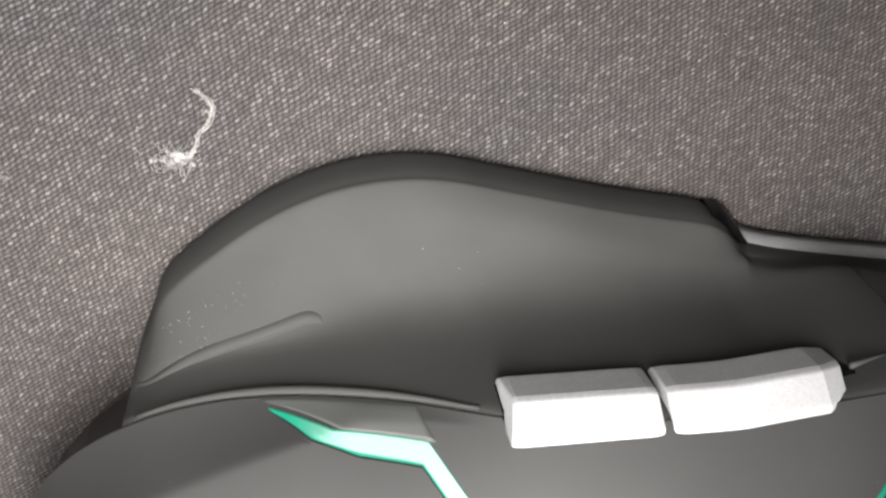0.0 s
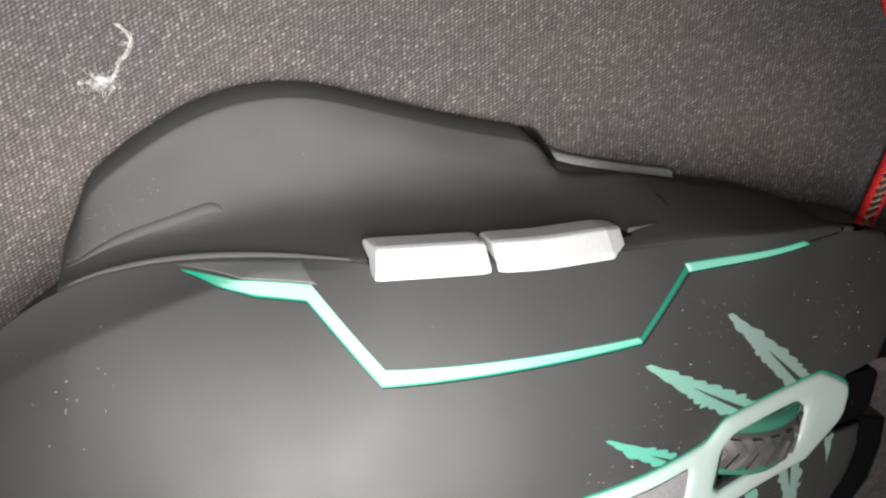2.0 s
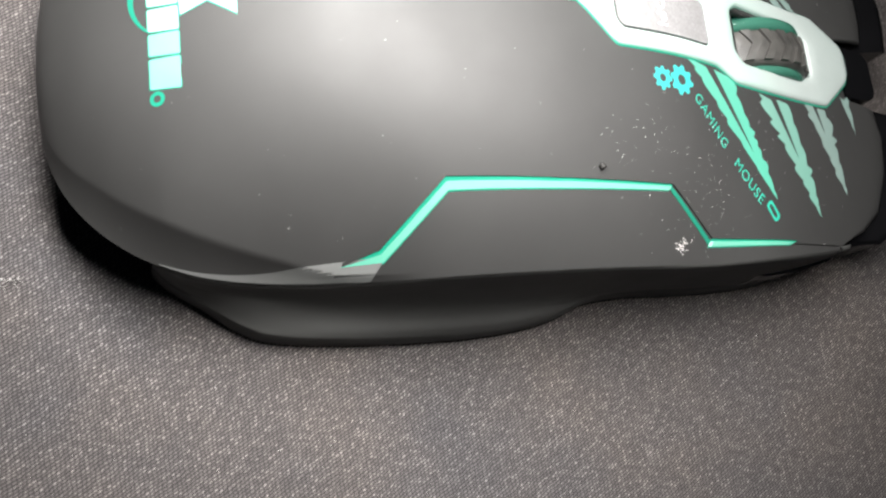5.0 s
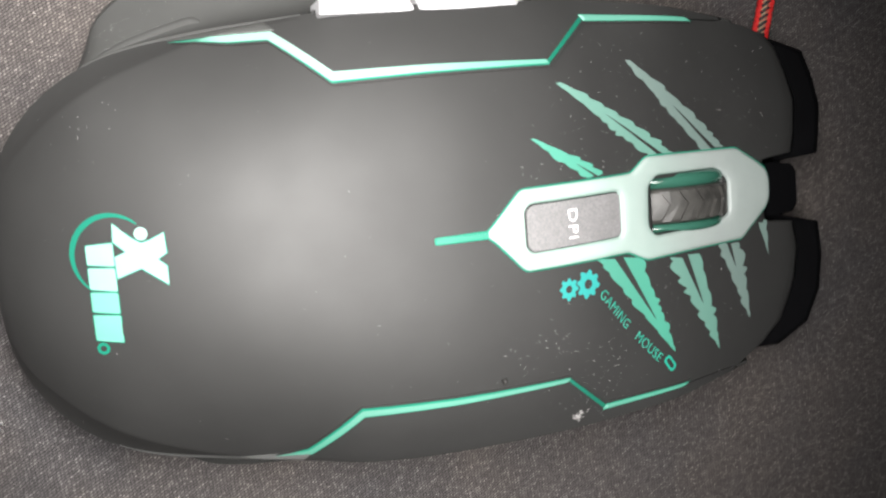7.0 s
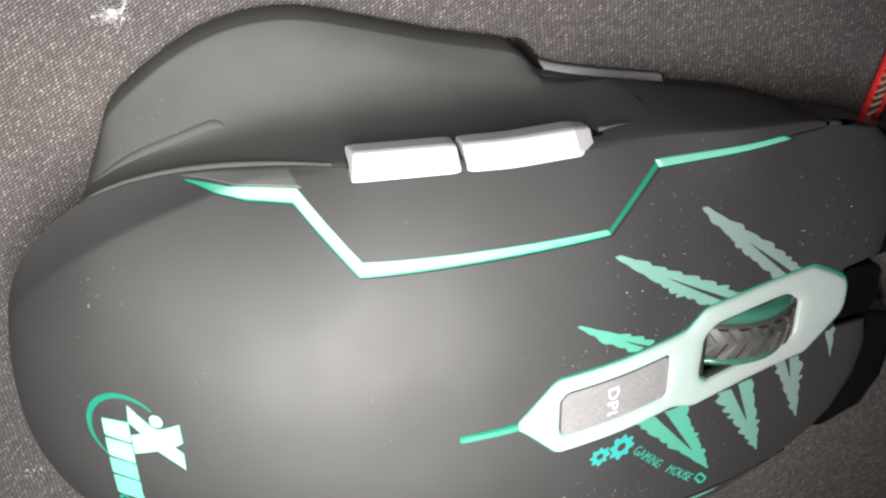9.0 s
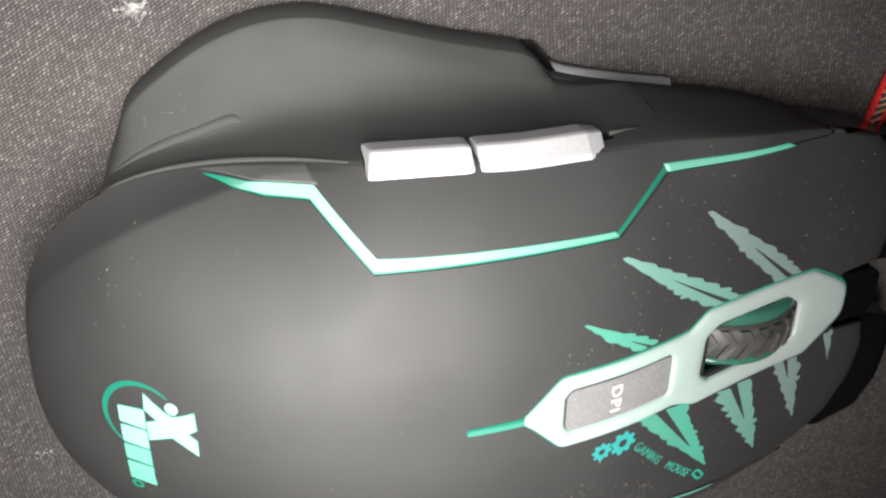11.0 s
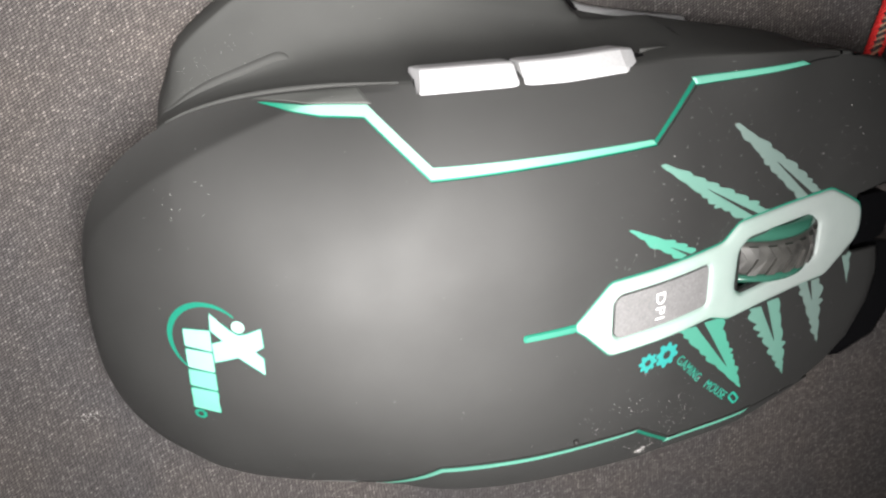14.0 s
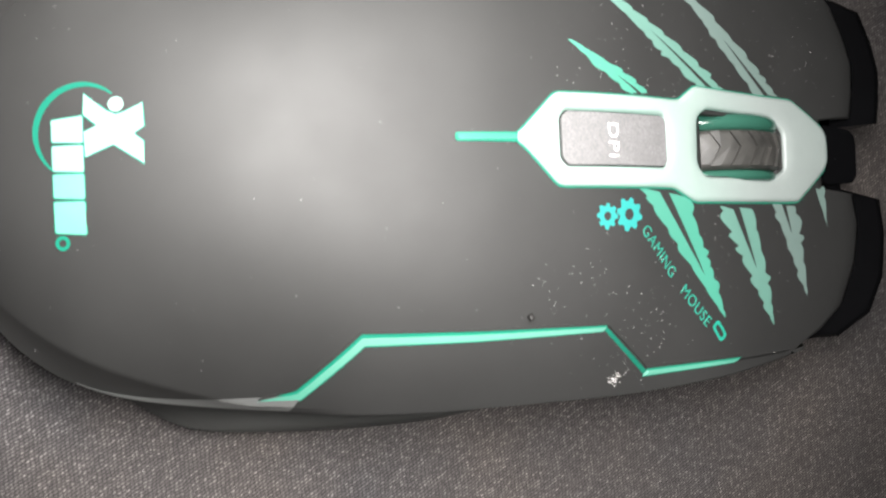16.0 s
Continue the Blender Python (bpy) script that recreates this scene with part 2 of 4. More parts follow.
def eased(xs, ys, keep):
    """A curve through stations, evened out but for the first stretch, so that gloss runs over it without kinks."""
    raw = np.array([curve_at(x, xs, ys) for x in TABLE_X])
    kernel = np.exp(-0.5 * (np.arange(-40, 41) * STEP / 3.0) ** 2)
    pad = np.concatenate([np.full(40, raw[0]), raw, raw[-1] + (raw[-1] - raw[-2]) * np.arange(1, 41)])
    soft = np.convolve(pad, kernel / kernel.sum(), "valid")
    w = np.clip((TABLE_X - keep) / 12, 0, 1)
    return raw * (1 - w) + soft * w


SPINE = eased(SPINE_X, SPINE_Z, -62)
RIM_OUT = eased(RIM_X, RIM_Y, -56)
RIM_UP = eased(RIM_X, RIM_Z, -62)


def look_up(x, table):
    k = min(max((x - HEEL) / STEP, 0), len(table) - 1.001)
    return table[int(k)] + (table[int(k) + 1] - table[int(k)]) * (k - int(k))


def rim(x):
    return max(look_up(x, RIM_OUT), 0.05), look_up(x, RIM_UP)


def top(x, y):
    """Height of the shell's skin: domed, with a soft fold near the rim towards the heel."""
    zc = look_up(x, SPINE)
    yr, zr = rim(x)
    u = min(abs(y) / yr, 1.15)
    fall = u**2.6
    heel = min(max((-20 - x) / 16, 0), 1)
    if heel:
        fold = 0.79 + 0.19 * min(max((x + 58) / 28, 0), 1)
        deep = 0.54 + 0.30 * min(max((x + 50) / 20, 0), 1)
        if u < fold:
            bent = deep * (u / fold) ** 2.3
        else:
            t = (u - fold) / (1 - fold)
            bent = deep + (1 - deep) * (t * (1.25 - 0.25 * t))
        fall = fall * (1 - heel) + bent * heel
    return zc - (zc - zr) * fall


def front(y):
    """Where the shell ends ahead: two button noses and the wheel's slot between them."""
    if y > 0.4:
        return float(np.interp(y - 0.4, (0, 5.2, 5.9, 9.5, 14.8, 19.8, 24.0, 26.4, 28.6), (56.6, 56.8, 64.2, 65.2, 65.9, 64.5, 62.7, 60.0, 51.0)))
    return float(np.interp(0.4 - y, (0, 5.2, 5.9, 10.8, 16.8, 23.2, 26.4, 28.6), (56.6, 56.8, 63.8, 65.0, 64.2, 61.2, 56.6, 51.0)))


def drape(bm, lift, thick, cell=1.3):
    """Lay a flat outline on the shell: cut it small, lift it to the skin and give it thickness (millimetres in, metres out)."""
    bmesh.ops.triangulate(bm, faces=bm.faces)
    for _ in range(6):
        long = [e for e in bm.edges if e.calc_length() > cell * 1.6]
        if not long:
            break
        bmesh.ops.subdivide_edges(bm, edges=long, cuts=1)
        bmesh.ops.triangulate(bm, faces=[f for f in bm.faces if len(f.verts) > 3])
    flat = list(bm.faces)
    made = bmesh.ops.extrude_face_region(bm, geom=flat)
    upper = {v for v in made["geom"] if isinstance(v, bmesh.types.BMVert)}
    for v in bm.verts:
        z = top(v.co.x, v.co.y) + lift
        v.co.z = z if v in upper else z - thick
    bm.verts.ensure_lookup_table()
    bmesh.ops.scale(bm, vec=(MM, MM, MM), verts=bm.verts)
    return bm


def outline(*loops):
    """A flat face with the first loop as its edge and the others as holes."""
    bm = bmesh.new()
    edges = []
    for loop in loops:
        vs = [bm.verts.new((x, y, 0)) for x, y in loop]
        edges += [bm.edges.new((a, b)) for a, b in zip(vs, vs[1:] + vs[:1])]
    bmesh.ops.triangle_fill(bm, edges=edges, use_beauty=True)
    return bm


def ring(cx, cy, r, n=24, start=0.0):
    return [(cx + r * math.cos(start + 2 * math.pi * i / n), cy + r * math.sin(start + 2 * math.pi * i / n)) for i in range(n)]


def rounded(pts, r, n=4):
    """Round the corners of an outline by r."""
    out = []
    for i, p in enumerate(pts):
        p, a, b = Vector(p), Vector(pts[i - 1]), Vector(pts[(i + 1) % len(pts)])
        ra = min(r, (a - p).length * 0.45)
        rb = min(r, (b - p).length * 0.45)
        s, e = p + (a - p).normalized() * ra, p + (b - p).normalized() * rb
        for k in range(n + 1):
            t = k / n
            out.append(tuple((1 - t) ** 2 * s + 2 * t * (1 - t) * p + t * t * e))
    return out


def grid(rows):
    """A sheet through rows of points (millimetres), as a bmesh in metres."""
    bm = bmesh.new()
    vs = [[bm.verts.new((x * MM, y * MM, z * MM)) for x, y, z in row] for row in rows]
    for a, b in zip(vs, vs[1:]):
        for i in range(len(a) - 1):
            bm.faces.new((a[i], a[i + 1], b[i + 1], b[i]))
    return bm


def tube(points, radius, sides=8, taper=None):
    """A round bar along points (metres)."""
    bm = bmesh.new()
    loops = []
    side = Vector((0.31, 0.22, 0.93))
    for i, p in enumerate(points):
        ahead = (Vector(points[min(i + 1, len(points) - 1)]) - Vector(points[max(i - 1, 0)])).normalized()
        u = ahead.cross(side).normalized()
        w = ahead.cross(u)
        r = radius * (taper(i / (len(points) - 1)) if taper else 1)
        loops.append([bm.verts.new(Vector(p) + r * (math.cos(2 * math.pi * k / sides) * u + math.sin(2 * math.pi * k / sides) * w)) for k in range(sides)])
    for a, b in zip(loops, loops[1:]):
        for k in range(sides):
            bm.faces.new((a[k], a[(k + 1) % sides], b[(k + 1) % sides], b[k]))
    bm.faces.new(loops[0])
    bm.faces.new(loops[-1])
    return bm


def join(target, extra):
    me = bpy.data.meshes.new("tmp")
    extra.to_mesh(me)
    extra.free()
    target.from_mesh(me)
    bpy.data.meshes.remove(me)
    return target


# ---------------------------------------------------------------- the cloth
def cloth_sheet():
    bm = bmesh.new()
    n, half = 60, 0.5
    for i in range(n + 1):
        for j in range(n + 1):
            x, y = (half * math.copysign(abs(2 * k / n - 1) ** 1.8, 2 * k / n - 1) for k in (i, j))
            far = max(0.0, math.hypot(x, y) - 0.09)
            bm.verts.new((x, y, 0.0003 * noise.noise(Vector((x * 18, y * 18, 0))) * (1 if far else 0) + min(far, 0.3) * 0.01 * noise.noise(Vector((x * 3, y * 3, 4)))))
    bm.verts.ensure_lookup_table()
    for i in range(n):
        for j in range(n):
            a = i * (n + 1) + j
            bm.faces.new([bm.verts[k] for k in (a, a + n + 1, a + n + 2, a + 1)])
    return tagged(part("ground", bm, CLOTH), "charcoal grey woven upholstery cloth lying flat under the mouse", "cloth", kind="structure")


cloth_sheet()

# ---------------------------------------------------------------- the mouse
mouse = new("computer_mouse")
mouse.matrix_world = pose(-7.5 * MM, 0, 0, 0, 0, -1.6) @ pose(7.5 * MM, 0, 0)
tagged(mouse, "black gaming mouse with glowing green strips on dark cloth", "computer mouse")


def build_shell():
    xs = [HEEL + d for d in (0, 0.1, 0.3, 0.8, 1.5, 2.3)] + list(np.linspace(-61.4, 48, 200))
    vs = sorted(set(np.round(np.concatenate([np.sin(np.linspace(-1, 1, 141) * math.pi / 2) * 1.0, np.linspace(-0.35, 0.35, 40)]), 4)))
    rows = []
    for x in xs:
        yr, _ = rim(x)
        rows.append([(x, v * yr, top(x, v * yr)) for v in vs])
    y0 = rim(48)[0]
    for w in np.linspace(0, 1, 16)[1:]:
        row = []
        for v in vs:
            y = v * (y0 + (28.0 - y0) * w)
            x = 48 + (front(y) - 48) * w
            yy = min(abs(y), rim(x)[0])
            z = top(x, yy) - 0.9 * max(0.0, w - 0.8) ** 2 * 25
            row.append((x, y, z))
        rows.append(row)
    bm = grid(rows)
    gone = [f for f in bm.faces if 29.5 < f.calc_center_median().x / MM < 46 and -3.6 < f.calc_center_median().y / MM < 4.6]
    bmesh.ops.delete(bm, geom=gone, context="FACES")
    bmesh.ops.remove_doubles(bm, verts=bm.verts, dist=1e-6)
    ob = part("top_shell", bm, SHELL, mouse, "matte black soft-touch plastic shell with two long main buttons")
    s = ob.modifiers.new("thickness", "SOLIDIFY")
    s.thickness, s.offset = 1.3 * MM, -1
    return ob


build_shell()

LEFT_X = (-54, -52, -50.5, -49.2, -48.1, -46.4, -42.5, -36.5, -33, -28, -22.5, -16.5, -8.5, -1, 6.5, 8.5, 11.6, 21, 31, 42, 52)
LEFT_Y = (24.2, 25.0, 28.6, 31.6, 34.6, 36.6, 39.8, 43.7, 45.1, 46.4, 46.6, 45.3, 43.3, 41.6, 40.2, 39.1, 36.1, 34.0, 32.5, 30.6, 27.2)
RIGHT_X = (-54, -51.5, -49.5, -45, -40.3, -37, -30.6, -18.5, -10, -3.8, 1.5, 6.1, 8, 11, 13, 21, 29, 36, 43, 52)
RIGHT_Y = (24.2, 24.8, 26.9, 30.0, 33.4, 35.0, 36.0, 36.7, 36.8, 36.6, 36.0, 35.1, 34.4, 33.1, 32.6, 32.1, 32.3, 32.2, 31.6, 29.8)


EVEN_X = (-54, -52, -50.5, -49.2, -48.1, -46.4, -42.5, -36.5, -33, -28, -22.5, -16.5, -8.5, -1, 6, 12, 21, 31, 42, 52)
EVEN_Y = (24.2, 25.0, 28.6, 31.6, 34.6, 36.6, 39.8, 43.7, 45.1, 46.4, 46.6, 45.3, 43.0, 40.6, 38.4, 36.4, 34.2, 32.5, 30.6, 27.2)


def blend(x, a, b):
    t = min(max((x - a) / (b - a), 0), 1)
    return t * t * (3 - 2 * t)


def wing_edge(x):
    """The thumb rest's outline, rounded along the broad wing and crisp at its two ends."""
    r = 3.2 * blend(x, -47, -42) * (1 - blend(x, 2, 6))
    return sum(curve_at(x + r * k, LEFT_X, LEFT_Y) for k in (-1, -0.6, -0.2, 0.2, 0.6, 1)) / 6


def flank(x, side):
    """The section of a side panel, from the shell's rim down to the foot."""
    yr, zr = rim(x)
    yo = wing_edge(x) if side > 0 else curve_at(x, RIGHT_X, RIGHT_Y)
    nose, heel = blend(x, 7, 22), blend(-x, 26, 40)
    reach = max(yo - yr, 0.3)
    even = max((curve_at(x, EVEN_X, EVEN_Y) if side > 0 else yo) - yr, 0.3)
    crease = min(1.25, 0.26 * reach) if side > 0 else min(0.6, 0.13 * reach)

    def place(z, share):
        """A point of the side: the wing's share of its reach, or, ahead of the wing, a plain sloping wall."""
        if side > 0:
            wall = yr + 0.3 + (yo + 0.9 - 0.6 * blend(x, 20, 34) - yr) * min(max(zr - z, 0.0) / (zr - 9.5), 1.0) ** 0.9
        else:
            wall = yr + 0.2 + (yo - 0.3 - yr) * (max(zr - z, 0.0) / (zr - 4.0)) ** 0.7
        return (min(yr + even * share, yo - crease - 0.3) * (1 - nose) + wall * nose, z)

    keys = [
        (yr - 0.4, zr - 0.2 + 0.15 * nose),
        (yr + 0.15 + 0.15 * nose, zr - 0.9 + 0.4 * nose),
        place(zr * 0.82, 0.035),
        place(zr * 0.56 + 0.4 + 1.0 * heel, 0.10),
        place(zr * 0.33 + 2.2 + 2.0 * heel, 0.22),
        place(zr * 0.16 + 4.2 + 1.2 * heel, 0.45),
        (min(yr + even * 0.74, yo - crease - 0.25) * (1 - nose) + (yo - 0.35 + (0.75 if side > 0 else 0.0)) * nose, zr * 0.08 + 5.0 - 0.6 * nose),
        (yo - crease * (1 - nose) + (0.1 if side > 0 else -0.2) * nose, 5.7 - 0.7 * nose),
        (yo - crease * 0.72 * (1 - nose) + (0.0 if side > 0 else -0.15) * nose, 5.2 - 0.6 * nose),
        (yo - 0.35 * crease * (1 - nose) - 0.1 * nose, 3.9),
        (yo - 0.1, 2.0),
        (yo - 0.1, 0.8),
        (yo - 0.8, 0.35),
        (yo - 4.0, 0.35),
    ]
    out = []
    for i in range(len(keys) - 1):
        p0, p1, p2, p3 = (Vector(keys[min(max(i + k, 0), len(keys) - 1)]) for k in (-1, 0, 1, 2))
        for k in range(3):
            t = k / 3
            q = 0.5 * (2 * p1 + (p2 - p0) * t + (2 * p0 - 5 * p1 + 4 * p2 - p3) * t * t + (3 * p1 - p0 - 3 * p2 + p3) * t**3)
            out.append(q)
    out.append(Vector(keys[-1]))
    return [(x, side * q.x, q.y) for q in out]


def build_flank(side):
    xs = sorted(set(np.round(np.concatenate([np.linspace(-51.2, 52, 105), np.linspace(6, 13, 22)]), 3)))
    bm = grid([flank(x, side) for x in xs])
    for end in (0, -1):
        ring_points = [v for v in bm.verts if abs(v.co.x / MM - xs[end]) < 1e-3]
        centre = bm.verts.new((xs[end] * MM, side * 24 * MM, 5 * MM))
        ring_points.sort(key=lambda v: -v.co.z)
        for a, b in zip(ring_points, ring_points[1:]):
            bm.faces.new((a, b, centre))
    words = "black rubber thumb rest flaring into a broad wing" if side > 0 else "black rubber side grip with a narrow wing"
    return part("side_panel", bm, SIDE, mouse, words)


for side in (1, -1):
    build_flank(side)


def build_base():
    """The lower tray, set in under the shell, with the bumper ahead of the buttons."""
    edge = []
    for x in (-61.8, -61.4, -60.0, -56.6, -52, -45, -30, -10, 10, 24):
        edge.append((x, max(rim(x)[0] - 1.2 - 1.6 * blend(-x, 40, 55), 0.6), rim(x)[1] - 0.8))
    wide = [(34, 29.8, 20.4), (45, 28.6, 16.8), (51.0, 28.4, 13.2), (56.0, 27.6, 12.6), (60.0, 26.5, 12.6), (64.5, 25.1, 12.6), (68.3, 23.6, 12.8), (70.2, 18.6, 13.0),
            (71.3, 14.0, 13.0), (71.1, 9.6, 13.0), (70.5, 5.7, 13.0), (63.0, 5.0, 13.0)]
    slim = [(33, -31.0, 14.0), (38.5, -31.9, 12.6), (44.5, -31.4, 12.4), (51.0, -29.9, 12.2), (54.2, -28.0, 12.2), (57.6, -27.7, 12.4), (61.4, -27.7, 12.6), (67.4, -24.2, 12.8),
            (70.0, -18.6, 13.0), (70.8, -12.0, 13.0), (70.2, -6.4, 13.0), (63.0, -4.6, 13.0)]
    loop = edge + wide + [(63.0, 0.4, 13.0)] + slim[::-1] + [(x, -y, z) for x, y, z in reversed(edge)]
    bm = bmesh.new()
    levels = []
    for inset, how in ((9.0, lambda z: z - 0.6), (1.4, lambda z: z + 0.3), (0.0, lambda z: z - 0.4), (0.2, lambda z: 4.0), (1.2, lambda z: 1.0)):
        lv = []
        for x, y, z in loop:
            k = 1 - inset / max(math.hypot(x, y), 8)
            lv.append(bm.verts.new((x * k * MM, y * k * MM, how(z) * MM)))
        levels.append(lv)
    n = len(loop)
    for a, b in zip(levels, levels[1:]):
        for i in range(n):
            bm.faces.new((a[i], a[(i + 1) % n], b[(i + 1) % n], b[i]))
    bmesh.ops.triangle_fill(bm, edges=[e for e in bm.edges if e.is_boundary and all(v in levels[-1] for v in e.verts)])
    ob = part("base", bm, BASE, mouse, "glossy black lower tray with a bumper under the buttons", smooth=False)
    return smoothed(ob, 0.4 * MM)


build_base()


def build_ledge():
    rows = []
    for x in np.linspace(9.8, 30.5, 26):
        yo = curve_at(x, LEFT_X, LEFT_Y)
        rows.append([(x, yo - 1.2, 3.0), (x, yo + 0.05, 2.9), (x, yo + 0.75, 2.4), (x, yo + 0.85, 1.0), (x, yo - 1.2, 0.6)])
    part("base_lip", grid(rows), LEDGE, mouse, "pale grey plastic lip along the foot")


build_ledge()


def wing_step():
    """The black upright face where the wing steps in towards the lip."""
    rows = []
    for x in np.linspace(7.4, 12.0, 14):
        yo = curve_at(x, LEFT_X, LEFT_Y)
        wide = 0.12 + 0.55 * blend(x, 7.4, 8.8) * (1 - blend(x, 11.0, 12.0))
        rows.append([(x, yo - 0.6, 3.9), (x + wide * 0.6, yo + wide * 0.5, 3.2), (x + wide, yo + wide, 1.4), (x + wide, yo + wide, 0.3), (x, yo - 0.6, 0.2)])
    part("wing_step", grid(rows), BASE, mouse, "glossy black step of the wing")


wing_step()


def flank_height(x, y):
    """Height of the thumb side's upper face at y."""
    line = flank(x, 1)[6:30]
    for a, b in zip(line, line[1:]):
        if a[1] <= y <= b[1]:
            return a[2] + (b[2] - a[2]) * (y - a[1]) / max(b[1] - a[1], 1e-6)
    return line[0][2]


def ridge():
    """A low soft fold that runs from the heel into the thumb rest and hooks down at its end."""
    pts = []
    for t in np.linspace(0, 1, 40):
        x = curve_at(t, (0, 0.3, 0.6, 0.82, 0.92, 1), (-50.2, -45.4, -39.6, -34.8, -33.0, -32.2))
        yr = rim(x)[0]
        y = yr + (0.02 + 0.19 * t) * max(curve_at(x, EVEN_X, EVEN_Y) - yr, 0.4) + 0.2 - 1.5 * blend(t, 0.80, 1.0) ** 1.6
        pts.append(Vector((x, y, flank_height(x, y) - 0.76 - 0.34 * blend(t, 0.86, 1.0))) * MM)
    part("ridge", tube(pts, 0.92 * MM, 20, lambda t: (0.30 + 0.70 * blend(t, 0.0, 0.45)) * (1.0 - 0.35 * blend(t, 0.85, 1.0))), SIDE, mouse)


ridge()
part("rim_bead", tube([Vector((x, rim(x)[0] + 0.10, rim(x)[1] - 0.75)) * MM for x in np.linspace(-50, -20, 30)], 0.48 * MM, 8, lambda t: 0.4 + 0.6 * math.sin(math.pi * t)), SIDE, mouse)


def thumb_button(x0, x1, tip):
    """A silver button: a bright upper face and a bevelled outer one; the fore one ends in a slanting facet."""
    rows = []
    n = 14
    stations = [x0 + (x1 - x0) * i / n for i in range(n + 1)]
    if tip:
        stations = [x0 + (x1 - 2.4 - x0) * i / (n - 1) for i in range(n)] + [x1]
    for i, x in enumerate(stations):
        bow = 0.45 * blend(x, -2, 13)
        drop = 0.10 * max(0.0, x - 2)
        close = 0.14 if i in (0, n) else 0.0
        end = 1.5 if tip and i == n else 0.0
        slant = 0.55 if not tip and i == 0 else 0.0
        rows.append([
            (x, 30.6 + bow, 24.0 - drop),
            (x, 31.0 + bow, 27.6 - drop - close - end),
            (x, 31.7 + bow, 27.4 - drop - close - end),
            (x + slant, 33.6 + bow - close - 0.2 * end, 24.9 - drop - 0.6 * end),
            (x + slant, 33.7 + bow - close - 0.2 * end, 24.2 - drop - 0.6 * end),
            (x, 33.3 + bow - close - 0.2 * end, 20.6 - drop),
            (x, 31.0 + bow, 19.0 - drop),
        ])
    bm = grid(rows)
    bm.verts.ensure_lookup_table()
    for k in (0, n):
        bm.faces.new(bm.verts[k * 7:k * 7 + 7])
    ob = part("thumb_button", bm, SILVER, mouse, "silver painted thumb button", smooth=False)
    return smoothed(ob, 0.2 * MM, 3, 25)


thumb_button(-18.2, -5.05, False)
thumb_button(-4.35, 12.4, True)


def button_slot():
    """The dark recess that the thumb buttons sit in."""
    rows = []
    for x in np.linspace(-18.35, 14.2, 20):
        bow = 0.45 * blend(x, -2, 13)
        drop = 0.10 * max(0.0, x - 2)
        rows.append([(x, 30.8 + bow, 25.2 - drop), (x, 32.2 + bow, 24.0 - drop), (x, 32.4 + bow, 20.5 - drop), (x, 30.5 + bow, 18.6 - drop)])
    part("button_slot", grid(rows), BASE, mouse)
    horn = [Vector(p) * MM for p in ((13.6, 33.2, 22.6), (15.0, 33.3, 22.2), (16.8, 33.3, 21.6), (18.5, 33.2, 21.0))]
    part("slot_tail", tube(horn, 0.32 * MM, 8, lambda t: 1.0 - 0.8 * t), SIDE, mouse)


button_slot()


def seam():
    """The joint between the thumb rest and the nose."""
    pts = []
    for t in np.linspace(0, 1, 9):
        x, z = 20.9 + 1.5 * t, 7.0 + 10.0 * t
        line = flank(x, 1)
        y = min(line[6:30], key=lambda q: abs(q[2] - z))[1]
        pts.append(Vector((x, y - 0.02, z)) * MM)
    part("panel_seam", tube(pts, 0.16 * MM, 6), DARK, mouse)


seam()

# glowing strips, one each side, in angular runs; stations along the outer and the inner edge
STRIP_OUT = [(-37.9, 29.5), (-34.4, 29.5), (-30.4, 29.6), (-24.5, 29.6), (-18.0, 23.05), (-4.5, 23.25), (12.4, 23.2), (20.1, 29.8), (40.6, 29.3)]
STRIP_IN = [(-37.4, 29.38), (-34.3, 28.95), (-30.4, 28.3), (-25.2, 28.2), (-18.5, 21.5), (-5.0, 22.0), (13.0, 22.4), (20.7, 28.7), (42.2, 28.6)]


def ribbon(edge_a, edge_b, lift, thick, cell=0.9):
    """A band between two edges, laid on the shell."""
    bm = bmesh.new()
    pairs = []
    for k in range(len(edge_a) - 1):
        a0, a1, b0, b1 = Vector(edge_a[k]), Vector(edge_a[k + 1]), Vector(edge_b[k]), Vector(edge_b[k + 1])
        n = max(1, int((a1 - a0).length / cell))
        pairs += [(a0.lerp(a1, i / n), b0.lerp(b1, i / n)) for i in range(n)]
    pairs.append((Vector(edge_a[-1]), Vector(edge_b[-1])))
    rows = [[bm.verts.new((*a.lerp(b, k / 6), 0)) for k in range(7)] for a, b in pairs]
    for r0, r1 in zip(rows, rows[1:]):
        for k in range(6):
            bm.faces.new((r0[k], r0[k + 1], r1[k + 1], r1[k]))
    return drape(bm, lift, thick, 9)


